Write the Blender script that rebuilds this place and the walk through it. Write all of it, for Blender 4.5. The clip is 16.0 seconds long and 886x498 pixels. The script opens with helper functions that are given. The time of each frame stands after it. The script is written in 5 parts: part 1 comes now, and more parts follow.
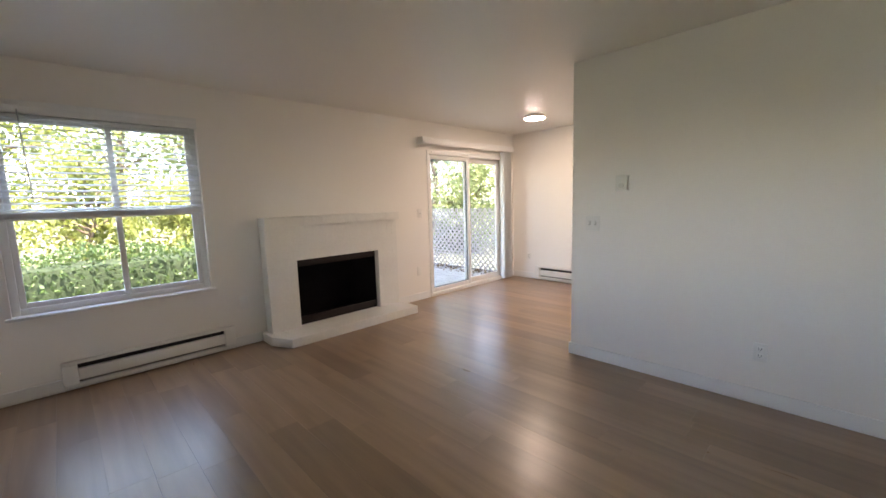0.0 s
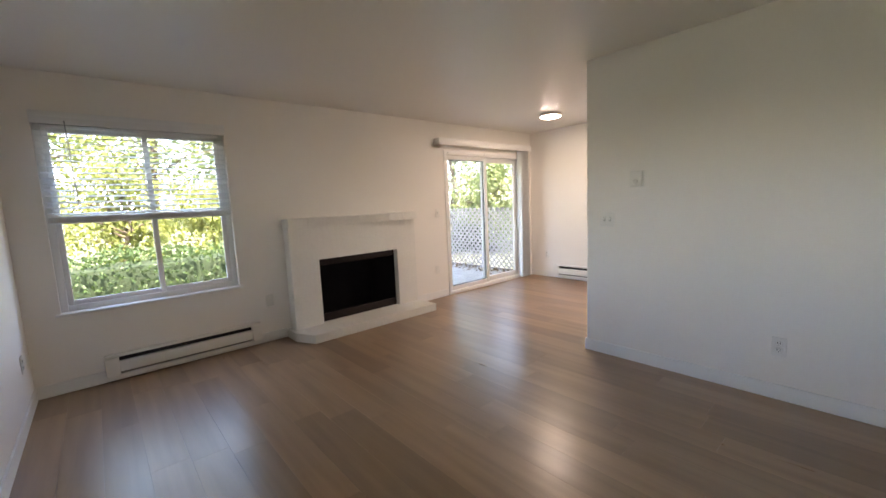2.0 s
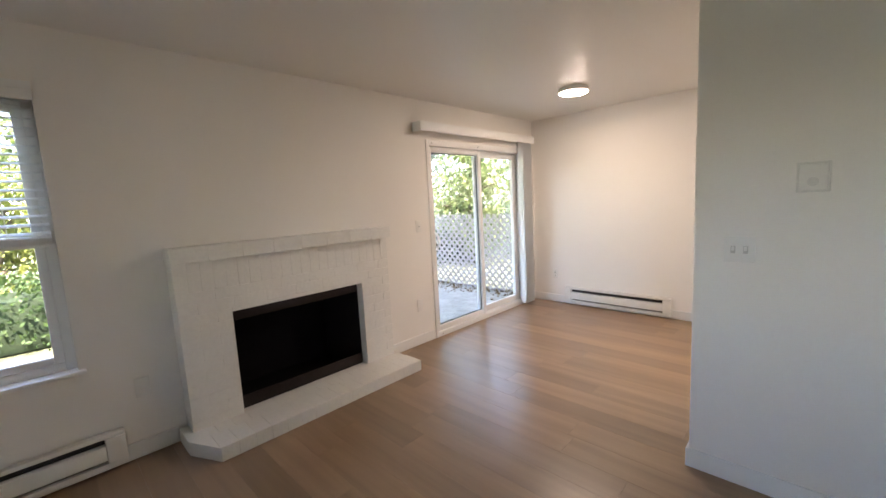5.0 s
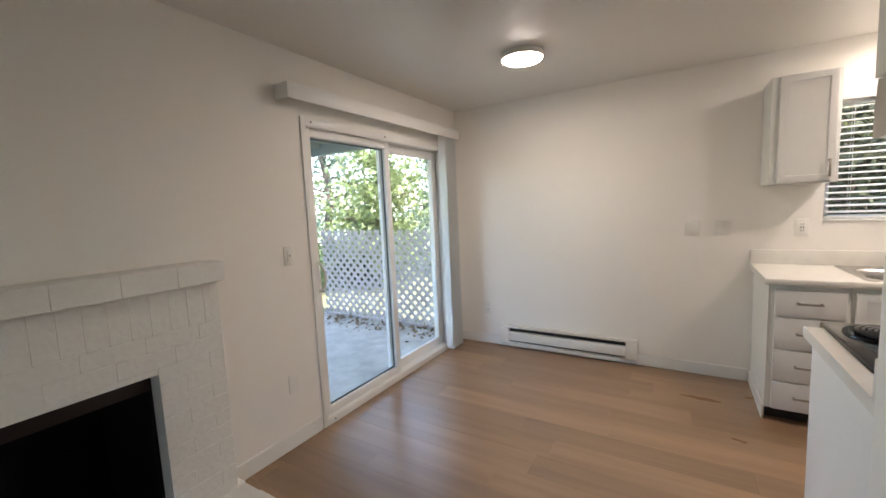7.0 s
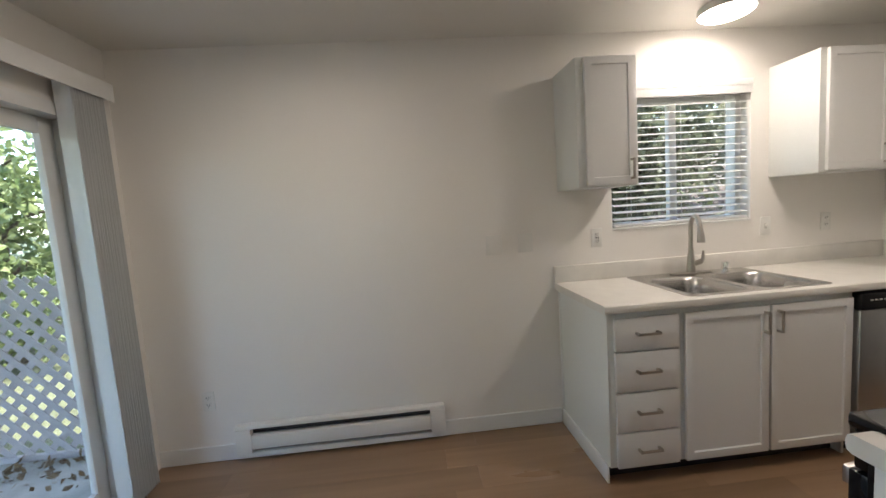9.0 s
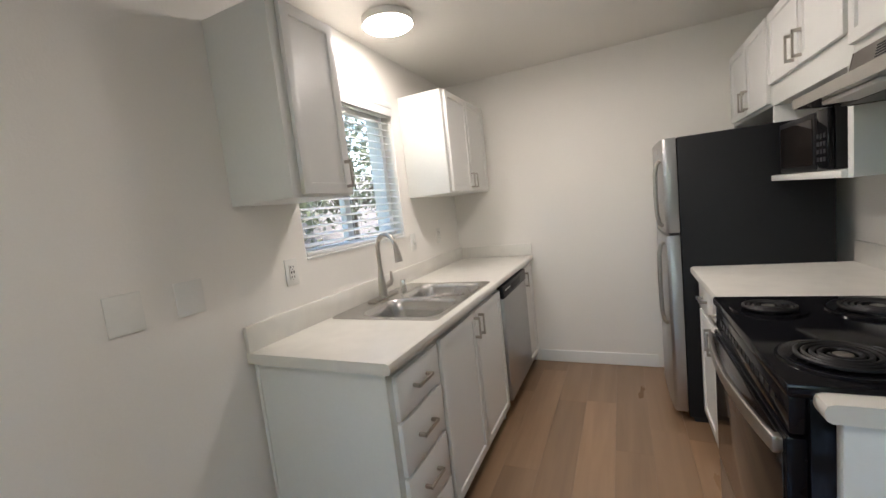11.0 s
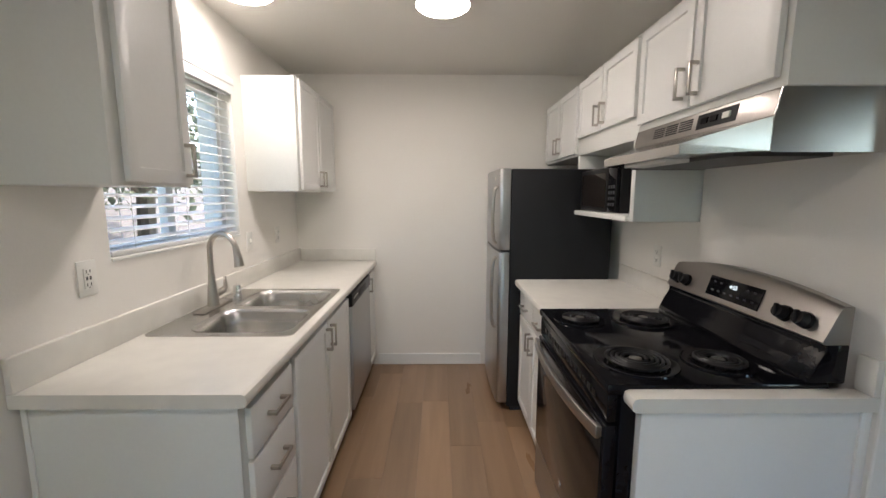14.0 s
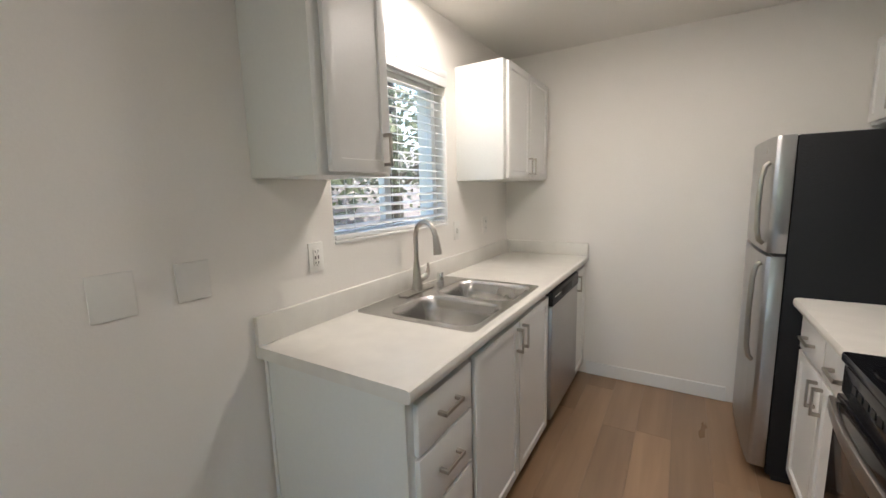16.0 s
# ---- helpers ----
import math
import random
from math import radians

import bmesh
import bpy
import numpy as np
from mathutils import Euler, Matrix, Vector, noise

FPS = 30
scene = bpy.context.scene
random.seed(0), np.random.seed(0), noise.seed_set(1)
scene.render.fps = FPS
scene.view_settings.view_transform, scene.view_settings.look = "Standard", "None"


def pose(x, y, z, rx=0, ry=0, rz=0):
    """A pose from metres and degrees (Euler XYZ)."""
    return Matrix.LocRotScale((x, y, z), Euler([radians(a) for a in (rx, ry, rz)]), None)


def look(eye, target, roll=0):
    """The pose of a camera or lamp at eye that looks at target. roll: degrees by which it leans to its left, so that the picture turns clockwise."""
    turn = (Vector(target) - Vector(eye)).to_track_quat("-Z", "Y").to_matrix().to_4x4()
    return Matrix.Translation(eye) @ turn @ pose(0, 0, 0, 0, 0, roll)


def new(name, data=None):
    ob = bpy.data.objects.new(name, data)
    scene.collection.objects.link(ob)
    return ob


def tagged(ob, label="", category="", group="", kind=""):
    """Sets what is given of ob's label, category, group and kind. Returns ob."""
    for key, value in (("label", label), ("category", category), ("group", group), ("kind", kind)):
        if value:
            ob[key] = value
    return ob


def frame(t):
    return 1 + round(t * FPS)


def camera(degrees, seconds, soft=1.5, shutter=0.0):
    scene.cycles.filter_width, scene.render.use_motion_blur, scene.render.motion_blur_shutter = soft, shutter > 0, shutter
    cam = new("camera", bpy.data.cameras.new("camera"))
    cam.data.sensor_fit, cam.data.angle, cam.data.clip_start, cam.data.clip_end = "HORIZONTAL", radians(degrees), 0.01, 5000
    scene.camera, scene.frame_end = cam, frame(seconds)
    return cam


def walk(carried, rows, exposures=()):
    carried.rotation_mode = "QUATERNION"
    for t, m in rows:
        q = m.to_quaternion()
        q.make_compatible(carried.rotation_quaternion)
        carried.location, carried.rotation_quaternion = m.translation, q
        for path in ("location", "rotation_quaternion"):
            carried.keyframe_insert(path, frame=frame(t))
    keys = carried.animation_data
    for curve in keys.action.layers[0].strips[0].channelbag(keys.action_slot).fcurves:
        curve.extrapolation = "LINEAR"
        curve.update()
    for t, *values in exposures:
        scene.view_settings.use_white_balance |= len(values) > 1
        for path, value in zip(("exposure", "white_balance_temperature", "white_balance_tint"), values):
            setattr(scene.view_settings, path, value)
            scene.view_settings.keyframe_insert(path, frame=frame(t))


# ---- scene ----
cam = camera(96.6, 16.0)
PATH = [
    (0, (0.073, 0.062, 1.35), (1.454, 1.488, 1.104), -1.7),
    (0.5, (0.052, -0.012, 1.345), (1.403, 1.444, 1.107), -2.2),
    (1, (0.044, -0.026, 1.333), (1.368, 1.454, 1.095), -2.5),
    (1.5, (0.045, -0.036, 1.328), (1.356, 1.457, 1.1), -2.6),
    (2, (0.039, -0.024, 1.332), (1.345, 1.472, 1.094), -2.6),
    (2.5, (0.055, 0.056, 1.334), (1.332, 1.576, 1.088), -2.7),
    (3, (0.136, 0.199, 1.337), (1.361, 1.761, 1.092), -2.7),
    (3.5, (0.343, 0.406, 1.355), (1.555, 1.981, 1.128), -2.6),
    (4, (0.537, 0.668, 1.352), (1.826, 2.181, 1.13), -2.5),
    (4.2, (0.615, 0.787, 1.37), (1.943, 2.265, 1.143), -2.6),
    (6.3, (1.613, 1.813, 1.437), (3.163, 3.057, 1.218), -2.9),
    (6.5, (1.728, 1.9, 1.436), (3.318, 3.096, 1.226), -2.7),
    (7, (2.028, 2.077, 1.427), (3.728, 3.111, 1.219), -2.6),
    (7.5, (2.319, 2.253, 1.439), (4.122, 3.095, 1.235), -2.7),
    (8, (2.648, 2.346, 1.438), (4.549, 2.936, 1.241), -2.8),
    (8.5, (2.99, 2.435, 1.405), (4.967, 2.682, 1.225), -3.2),
    (9, (3.314, 2.509, 1.411), (5.298, 2.353, 1.219), -4.0),
    (9.5, (3.64, 2.551, 1.414), (5.523, 1.908, 1.21), -4.2),
    (10, (3.932, 2.594, 1.398), (5.555, 1.444, 1.191), -5.1),
    (10.2, (4.031, 2.629, 1.368), (5.514, 1.299, 1.186), -5.8),
    (12.3, (4.603, 2.664, 1.447), (4.499, 0.689, 1.156), -1.7),
    (12.5, (4.62, 2.678, 1.452), (4.417, 0.711, 1.152), -1.3),
    (13, (4.643, 2.699, 1.453), (4.297, 0.752, 1.151), -0.4),
    (13.5, (4.626, 2.695, 1.455), (4.342, 0.736, 1.17), 0.0),
    (14, (4.518, 2.654, 1.451), (4.498, 0.672, 1.184), 0.1),
    (14.5, (4.384, 2.598, 1.453), (4.669, 0.635, 1.194), -0.2),
    (15, (4.318, 2.58, 1.452), (4.834, 0.665, 1.191), -0.8),
    (15.5, (4.317, 2.531, 1.44), (5.03, 0.683, 1.162), -1.2),
    (16, (4.47, 2.402, 1.424), (5.496, 0.711, 1.13), -1.5),
]
EXPOSURES = [(0, 4.27, 7450, 23), (4.2, 4.2, 7300, 22), (6.3, 4.0, 6800, 18), (7, 3.7, 6600, 15), (8, 3.25, 6400, 13), (9, 3.1, 6350, 12), (10.2, 3.2, 6300, 12), (12.5, 3.32, 5700, 9), (14, 3.27, 6100, 12), (16, 3.27, 6150, 11)]
walk(cam, [(t, look(eye, target, roll)) for t, eye, target, roll in PATH],
     exposures=EXPOSURES)

# ---- world, sun, exposure ----
world = bpy.data.worlds.new("sky_world")
scene.world = world
world.use_nodes = True
wn = world.node_tree.nodes
sky = wn.new("ShaderNodeTexSky")
sky.sky_type = 'NISHITA'
sky.sun_disc = False
sky.sun_elevation = radians(60)
sky.sun_rotation = radians(187)
wn["Background"].inputs["Strength"].default_value = 0.15
world.node_tree.links.new(sky.outputs[0], wn["Background"].inputs["Color"])
sun_data = bpy.data.lights.new("sun", 'SUN')
sun_data.energy = 2.6
sun_data.angle = radians(0.5)
sun_data.color = (1.0, 0.95, 0.86)
sun = new("sun", sun_data)
sun.matrix_world = look((-1.5, -12, 22), (0, 0, 0))

# plan, metres
H = 2.40                       # ceiling
XW, XE = -0.435, 5.69           # west and east walls
YS, YN = -0.62, 4.10           # south and north walls
PX0, PX1, PY = 3.14, 3.332, 1.674   # partition faces and its free end
T = 0.20                       # outer wall thickness


# ---- materials ----
def mat(name, color, rough=0.5, metal=0.0, var=0.06, scale=3.0, fine=60.0, bump=0.02, spec=0.5, coat=0.0):
    """Principled surface with cloudy and fine variation, and fine relief."""
    m = bpy.data.materials.new(name)
    m.use_nodes = True
    n, l = m.node_tree.nodes, m.node_tree.links
    b = n["Principled BSDF"]
    b.inputs["Roughness"].default_value = rough
    b.inputs["Metallic"].default_value = metal
    b.inputs["Specular IOR Level"].default_value = spec
    b.inputs["Coat Weight"].default_value = coat
    co = n.new("ShaderNodeTexCoord")
    big, small = n.new("ShaderNodeTexNoise"), n.new("ShaderNodeTexNoise")
    big.inputs["Scale"].default_value, small.inputs["Scale"].default_value = scale, fine
    big.inputs["Detail"].default_value = 4
    l.new(co.outputs["Object"], big.inputs["Vector"])
    l.new(co.outputs["Object"], small.inputs["Vector"])
    add = n.new("ShaderNodeMath")
    add.operation = 'ADD'
    l.new(big.outputs[0], add.inputs[0])
    l.new(small.outputs[0], add.inputs[1])
    mr = n.new("ShaderNodeMapRange")
    mr.inputs["From Min"].default_value, mr.inputs["From Max"].default_value = 0.6, 1.4
    mr.inputs["To Min"].default_value, mr.inputs["To Max"].default_value = 1 - var, 1 + var
    l.new(add.outputs[0], mr.inputs["Value"])
    mix = n.new("ShaderNodeMix")
    mix.data_type, mix.blend_type = 'RGBA', 'MULTIPLY'
    mix.inputs["Factor"].default_value = 1
    mix.inputs["A"].default_value = (*color, 1)
    l.new(mr.outputs[0], mix.inputs["B"])
    l.new(mix.outputs["Result"], b.inputs["Base Color"])
    rr = n.new("ShaderNodeMapRange")
    rr.inputs["To Min"].default_value, rr.inputs["To Max"].default_value = max(0.02, rough - 0.06), min(1, rough + 0.06)
    l.new(big.outputs[0], rr.inputs["Value"])
    l.new(rr.outputs[0], b.inputs["Roughness"])
    if bump:
        bp = n.new("ShaderNodeBump")
        bp.inputs["Strength"].default_value = min(1.0, bump * 10)
        bp.inputs["Distance"].default_value = 0.004
        l.new(small.outputs[0], bp.inputs["Height"])
        l.new(bp.outputs[0], b.inputs["Normal"])
    return m


def brushed(name, color, rough, axis):
    """Brushed metal with fine lines along one axis."""
    m = mat(name, color, rough, 1.0, 0.03, 2.0, 40, 0)
    n, l = m.node_tree.nodes, m.node_tree.links
    co, mp, ns, bp = n.new("ShaderNodeTexCoord"), n.new("ShaderNodeMapping"), n.new("ShaderNodeTexNoise"), n.new("ShaderNodeBump")
    s = [900.0, 900.0, 900.0]
    s[axis] = 6.0
    mp.inputs["Scale"].default_value = s
    ns.inputs["Scale"].default_value = 1.0
    bp.inputs["Strength"].default_value, bp.inputs["Distance"].default_value = 0.15, 0.001
    l.new(co.outputs["Object"], mp.inputs["Vector"])
    l.new(mp.outputs[0], ns.inputs["Vector"])
    l.new(ns.outputs[0], bp.inputs["Height"])
    l.new(bp.outputs[0], n["Principled BSDF"].inputs["Normal"])
    return m


def plank_material():
    """Wood-look vinyl planks, grain along y, shade differing from plank to plank."""
    m = bpy.data.materials.new("vinyl_plank")
    m.use_nodes = True
    n, l = m.node_tree.nodes, m.node_tree.links
    b = n["Principled BSDF"]
    b.inputs["Specular IOR Level"].default_value = 0.75
    b.inputs["Coat Weight"].default_value, b.inputs["Coat Roughness"].default_value = 0.25, 0.34
    co, info, comb = n.new("ShaderNodeTexCoord"), n.new("ShaderNodeObjectInfo"), n.new("ShaderNodeVectorMath")
    comb.operation = 'MULTIPLY_ADD'
    comb.inputs[1].default_value = (1, 1, 1)
    sc = n.new("ShaderNodeMath")
    sc.operation = 'MULTIPLY'
    sc.inputs[1].default_value = 37.0
    l.new(info.outputs["Random"], sc.inputs[0])
    l.new(co.outputs["Object"], comb.inputs[0])
    l.new(sc.outputs[0], comb.inputs[2])
    noises = []
    for scale in ((14.0, 0.9, 1.0), (120.0, 2.5, 1.0), (5.0, 1.3, 1.0)):
        mp, ns = n.new("ShaderNodeMapping"), n.new("ShaderNodeTexNoise")
        mp.inputs["Scale"].default_value = scale
        mp.inputs["Location"].default_value = (13.73, 5.31, 2.17)
        ns.inputs["Scale"].default_value, ns.inputs["Detail"].default_value = 1.0, 5
        ns.inputs["Distortion"].default_value = 0.25
        l.new(comb.outputs[0], mp.inputs["Vector"])
        l.new(mp.outputs[0], ns.inputs["Vector"])
        noises.append(ns)
    mx = n.new("ShaderNodeMix")
    mx.inputs["Factor"].default_value = 0.10
    l.new(noises[0].outputs[0], mx.inputs["A"])
    l.new(noises[1].outputs[0], mx.inputs["B"])
    ramp = n.new("ShaderNodeValToRGB")
    ramp.color_ramp.elements[0].position, ramp.color_ramp.elements[1].position = 0.10, 0.90
    ramp.color_ramp.elements[0].color = (*PLANK_DARK, 1)
    ramp.color_ramp.elements[1].color = (*PLANK_LIGHT, 1)
    l.new(mx.outputs["Result"], ramp.inputs[0])
    shade = n.new("ShaderNodeMapRange")
    shade.inputs["To Min"].default_value, shade.inputs["To Max"].default_value = 0.80, 1.16
    l.new(info.outputs["Random"], shade.inputs["Value"])
    mul = n.new("ShaderNodeMix")
    mul.data_type, mul.blend_type = 'RGBA', 'MULTIPLY'
    mul.inputs["Factor"].default_value = 1
    l.new(ramp.outputs[0], mul.inputs["A"])
    l.new(shade.outputs[0], mul.inputs["B"])
    l.new(mul.outputs["Result"], b.inputs["Base Color"])
    rr = n.new("ShaderNodeMapRange")
    rr.inputs["To Min"].default_value, rr.inputs["To Max"].default_value = 0.24, 0.36
    l.new(noises[2].outputs[0], rr.inputs["Value"])
    l.new(rr.outputs[0], b.inputs["Roughness"])
    bp = n.new("ShaderNodeBump")
    bp.inputs["Strength"].default_value, bp.inputs["Distance"].default_value = 0.12, 0.001
    l.new(noises[1].outputs[0], bp.inputs["Height"])
    l.new(bp.outputs[0], b.inputs["Normal"])
    return m


def glow(name, color, strength):
    m = bpy.data.materials.new(name)
    m.use_nodes = True
    b = m.node_tree.nodes["Principled BSDF"]
    b.inputs["Base Color"].default_value = (0.9, 0.88, 0.85, 1)
    b.inputs["Emission Color"].default_value = (*color, 1)
    b.inputs["Emission Strength"].default_value = strength
    return m


def pane_material():
    m = bpy.data.materials.new("window_glass")
    m.use_nodes = True
    n, l = m.node_tree.nodes, m.node_tree.links
    tr, gl, fr, mx = n.new("ShaderNodeBsdfTransparent"), n.new("ShaderNodeBsdfGlossy"), n.new("ShaderNodeLayerWeight"), n.new("ShaderNodeMixShader")
    tr.inputs["Color"].default_value = (0.985, 0.995, 0.99, 1)
    gl.inputs["Roughness"].default_value = 0.02
    fr.inputs["Blend"].default_value = 0.5
    pw, ml = n.new("ShaderNodeMath"), n.new("ShaderNodeMath")
    pw.operation, ml.operation = 'POWER', 'MULTIPLY_ADD'
    pw.inputs[1].default_value = 5.0
    ml.inputs[1].default_value, ml.inputs[2].default_value = 0.75, 0.04
    l.new(fr.outputs["Facing"], pw.inputs[0])
    l.new(pw.outputs[0], ml.inputs[0])
    l.new(ml.outputs[0], mx.inputs[0])
    l.new(tr.outputs[0], mx.inputs[1])
    l.new(gl.outputs[0], mx.inputs[2])
    l.new(mx.outputs[0], n["Material Output"].inputs["Surface"])
    return m


def leaf_material(name, color, light):
    """Leaves that let light through, each of its own shade."""
    m = bpy.data.materials.new(name)
    m.use_nodes = True
    n, l = m.node_tree.nodes, m.node_tree.links
    b = n["Principled BSDF"]
    geo, ramp, tl, mx = n.new("ShaderNodeNewGeometry"), n.new("ShaderNodeValToRGB"), n.new("ShaderNodeBsdfTranslucent"), n.new("ShaderNodeMixShader")
    ramp.color_ramp.elements[0].color, ramp.color_ramp.elements[1].color = (*color, 1), (*light, 1)
    l.new(geo.outputs["Random Per Island"], ramp.inputs[0])
    l.new(ramp.outputs[0], b.inputs["Base Color"])
    l.new(ramp.outputs[0], tl.inputs["Color"])
    b.inputs["Roughness"].default_value = 0.5
    mx.inputs[0].default_value = 0.45
    l.new(b.outputs[0], mx.inputs[1])
    l.new(tl.outputs[0], mx.inputs[2])
    l.new(mx.outputs[0], n["Material Output"].inputs["Surface"])
    return m


PLANK_DARK, PLANK_LIGHT = (0.19, 0.113, 0.062), (0.40, 0.255, 0.148)
WALL = mat("wall_paint", (0.83, 0.805, 0.76), 0.6, var=0.015, scale=1.2, fine=140, bump=0.012)
CEIL = mat("ceiling_paint", (0.76, 0.74, 0.69), 0.38, var=0.02, scale=1.0, fine=120, bump=0.02)
TRIM = mat("trim_paint", (0.80, 0.80, 0.78), 0.38, var=0.015, bump=0.004)
CAB = mat("cabinet_paint", (0.80, 0.80, 0.78), 0.35, var=0.015, scale=2, fine=90, bump=0.004)
CABBODY = mat("cabinet_side_paint", (0.76, 0.77, 0.74), 0.4, var=0.02, scale=2, fine=90, bump=0.006)
BRICK = mat("painted_brick", (0.78, 0.77, 0.73), 0.55, var=0.04, scale=5, fine=45, bump=0.05)
MORTAR = mat("painted_mortar", (0.77, 0.76, 0.72), 0.7, var=0.05, scale=9, fine=70, bump=0.05)
PLANK = plank_material()
SUB = mat("floor_joint", (0.06, 0.04, 0.03), 0.8)
LAMINATE = mat("countertop_laminate", (0.74, 0.72, 0.67), 0.32, var=0.06, scale=4.5, fine=14, bump=0.0)
VINYL = mat("white_vinyl", (0.80, 0.80, 0.78), 0.4, var=0.015, bump=0.003)
PLASTIC = mat("white_plastic", (0.78, 0.77, 0.73), 0.35, var=0.02, bump=0.0)
BLIND = mat("blind_slat", (0.78, 0.79, 0.78), 0.45, var=0.015, bump=0.0)
ENAMEL = mat("heater_enamel", (0.78, 0.77, 0.73), 0.4, var=0.02, bump=0.0)
MULCH = mat("bank_mulch", (0.075, 0.058, 0.048), 0.95, var=0.45, scale=5, fine=35, bump=0.1)
# near-black for slots and small dark parts, and for the shade on toe kicks
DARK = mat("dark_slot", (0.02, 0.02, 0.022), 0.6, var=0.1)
SOOT = mat("firebox_soot", (0.012, 0.011, 0.012), 0.9, var=0.3, scale=6, bump=0.03, spec=0.1)
BRONZE = mat("firebox_metal", (0.022, 0.015, 0.014), 0.55, 0.2, var=0.15, scale=8, spec=0.3)
STEEL = brushed("stainless_steel", (0.40, 0.375, 0.35), 0.36, 1)
STEELV = brushed("stainless_steel_upright", (0.46, 0.46, 0.46), 0.34, 2)
STEELPOL = brushed("polished_steel", (0.50, 0.49, 0.47), 0.13, 1)
SINK = brushed("sink_steel", (0.55, 0.54, 0.52), 0.26, 1)
NICKEL = mat("brushed_nickel", (0.48, 0.45, 0.41), 0.30, 1.0, var=0.03, bump=0.0)
CHROME = mat("chrome", (0.75, 0.75, 0.75), 0.12, 1.0, var=0.02, bump=0.0)
BLACK = mat("black_enamel", (0.006, 0.006, 0.008), 0.09, var=0.1, bump=0.0, spec=0.22)
BLACKMATT = mat("black_plastic", (0.012, 0.012, 0.013), 0.35, var=0.1, bump=0.0, spec=0.25)
OVENGLASS = mat("oven_glass", (0.018, 0.014, 0.012), 0.08, var=0.1, bump=0.0)
FRIDGESIDE = mat("fridge_side", (0.015, 0.016, 0.018), 0.5, var=0.06, fine=160, bump=0.03, spec=0.2)
COIL = mat("burner_coil", (0.03, 0.03, 0.032), 0.45, 0.6, var=0.15, bump=0.0)
PANE = pane_material()
LAMP = glow("lamp_diffuser", (1.0, 0.87, 0.75), 6.8)
DIGIT = glow("clock_digits", (0.8, 0.95, 1.0), 0.2)
CONCRETE = mat("patio_concrete", (0.40, 0.39, 0.345), 0.85, var=0.28, scale=2.2, fine=7, bump=0.02)
GRASS = mat("lawn", (0.095, 0.105, 0.055), 0.9, var=0.4, scale=1.2, fine=30, bump=0.08)
LATTICE = mat("weathered_lattice", (0.44, 0.40, 0.40), 0.8, var=0.15, scale=6, fine=60, bump=0.04)
POSTPAINT = mat("post_paint", (0.62, 0.68, 0.72), 0.55, var=0.04)
DECK = mat("deck_wood", (0.34, 0.38, 0.40), 0.7, var=0.1, scale=4)
BARK = mat("bark", (0.10, 0.075, 0.055), 0.9, var=0.3, scale=8, fine=40, bump=0.08)
SIDING = mat("siding_paint", (0.55, 0.60, 0.62), 0.6, var=0.05)
LEAFA = leaf_material("leaf_green", (0.11, 0.16, 0.06), (0.25, 0.30, 0.12))
LEAFB = leaf_material("leaf_yellow_green", (0.15, 0.19, 0.05), (0.31, 0.34, 0.09))
LEAFC = leaf_material("leaf_blue_green", (0.13, 0.18, 0.13), (0.27, 0.33, 0.23))
LEAFD = leaf_material("hedge_leaf", (0.03, 0.062, 0.02), (0.075, 0.13, 0.035))
LEAFE = leaf_material("leaf_muted", (0.10, 0.115, 0.075), (0.19, 0.20, 0.13))
DRY = leaf_material("fallen_leaf", (0.10, 0.06, 0.03), (0.28, 0.19, 0.10))


# ---- mesh helpers ----
def box(bm, x0, y0, z0, x1, y1, z1, bev=0.0, seg=2):
    """A box between two corners, with rounded edges if bev."""
    r = bmesh.ops.create_cube(bm, size=1.0)
    vs = r["verts"]
    for v in vs:
        v.co = Vector(((x0 + x1) / 2 + v.co.x * (x1 - x0), (y0 + y1) / 2 + v.co.y * (y1 - y0), (z0 + z1) / 2 + v.co.z * (z1 - z0)))
    if bev:
        es = list({e for v in vs for e in v.link_edges})
        bmesh.ops.bevel(bm, geom=es, offset=bev, segments=seg, profile=0.5, affect='EDGES')
    return bm


def B(*a, **k):
    return box(bmesh.new(), *a, **k)


def cyl(bm, p, q, r, r2=None, n=20, caps=True):
    """A round bar from p to q."""
    p, q = Vector(p), Vector(q)
    d = q - p
    m = Matrix.Translation((p + q) / 2) @ d.to_track_quat("Z", "Y").to_matrix().to_4x4()
    bmesh.ops.create_cone(bm, cap_ends=caps, segments=n, radius1=r, radius2=r if r2 is None else r2, depth=d.length, matrix=m)
    return bm


def tube(bm, pts, radii, n=10):
    """A bent round tube through pts."""
    pts = [Vector(p) for p in pts]
    if not isinstance(radii, (list, tuple)):
        radii = [radii] * len(pts)
    rings, side = [], None
    for i, p in enumerate(pts):
        d = (pts[min(i + 1, len(pts) - 1)] - pts[max(i - 1, 0)]).normalized()
        if side is None:
            side = d.orthogonal().normalized()
        side = (side - d * side.dot(d)).normalized()
        up = d.cross(side)
        rings.append([bm.verts.new(p + radii[i] * (math.cos(a) * side + math.sin(a) * up)) for a in (2 * math.pi * k / n for k in range(n))])
    for a, b in zip(rings, rings[1:]):
        for k in range(n):
            bm.faces.new((a[k], a[(k + 1) % n], b[(k + 1) % n], b[k]))
    bm.faces.new(rings[0][::-1])
    bm.faces.new(rings[-1])
    return bm


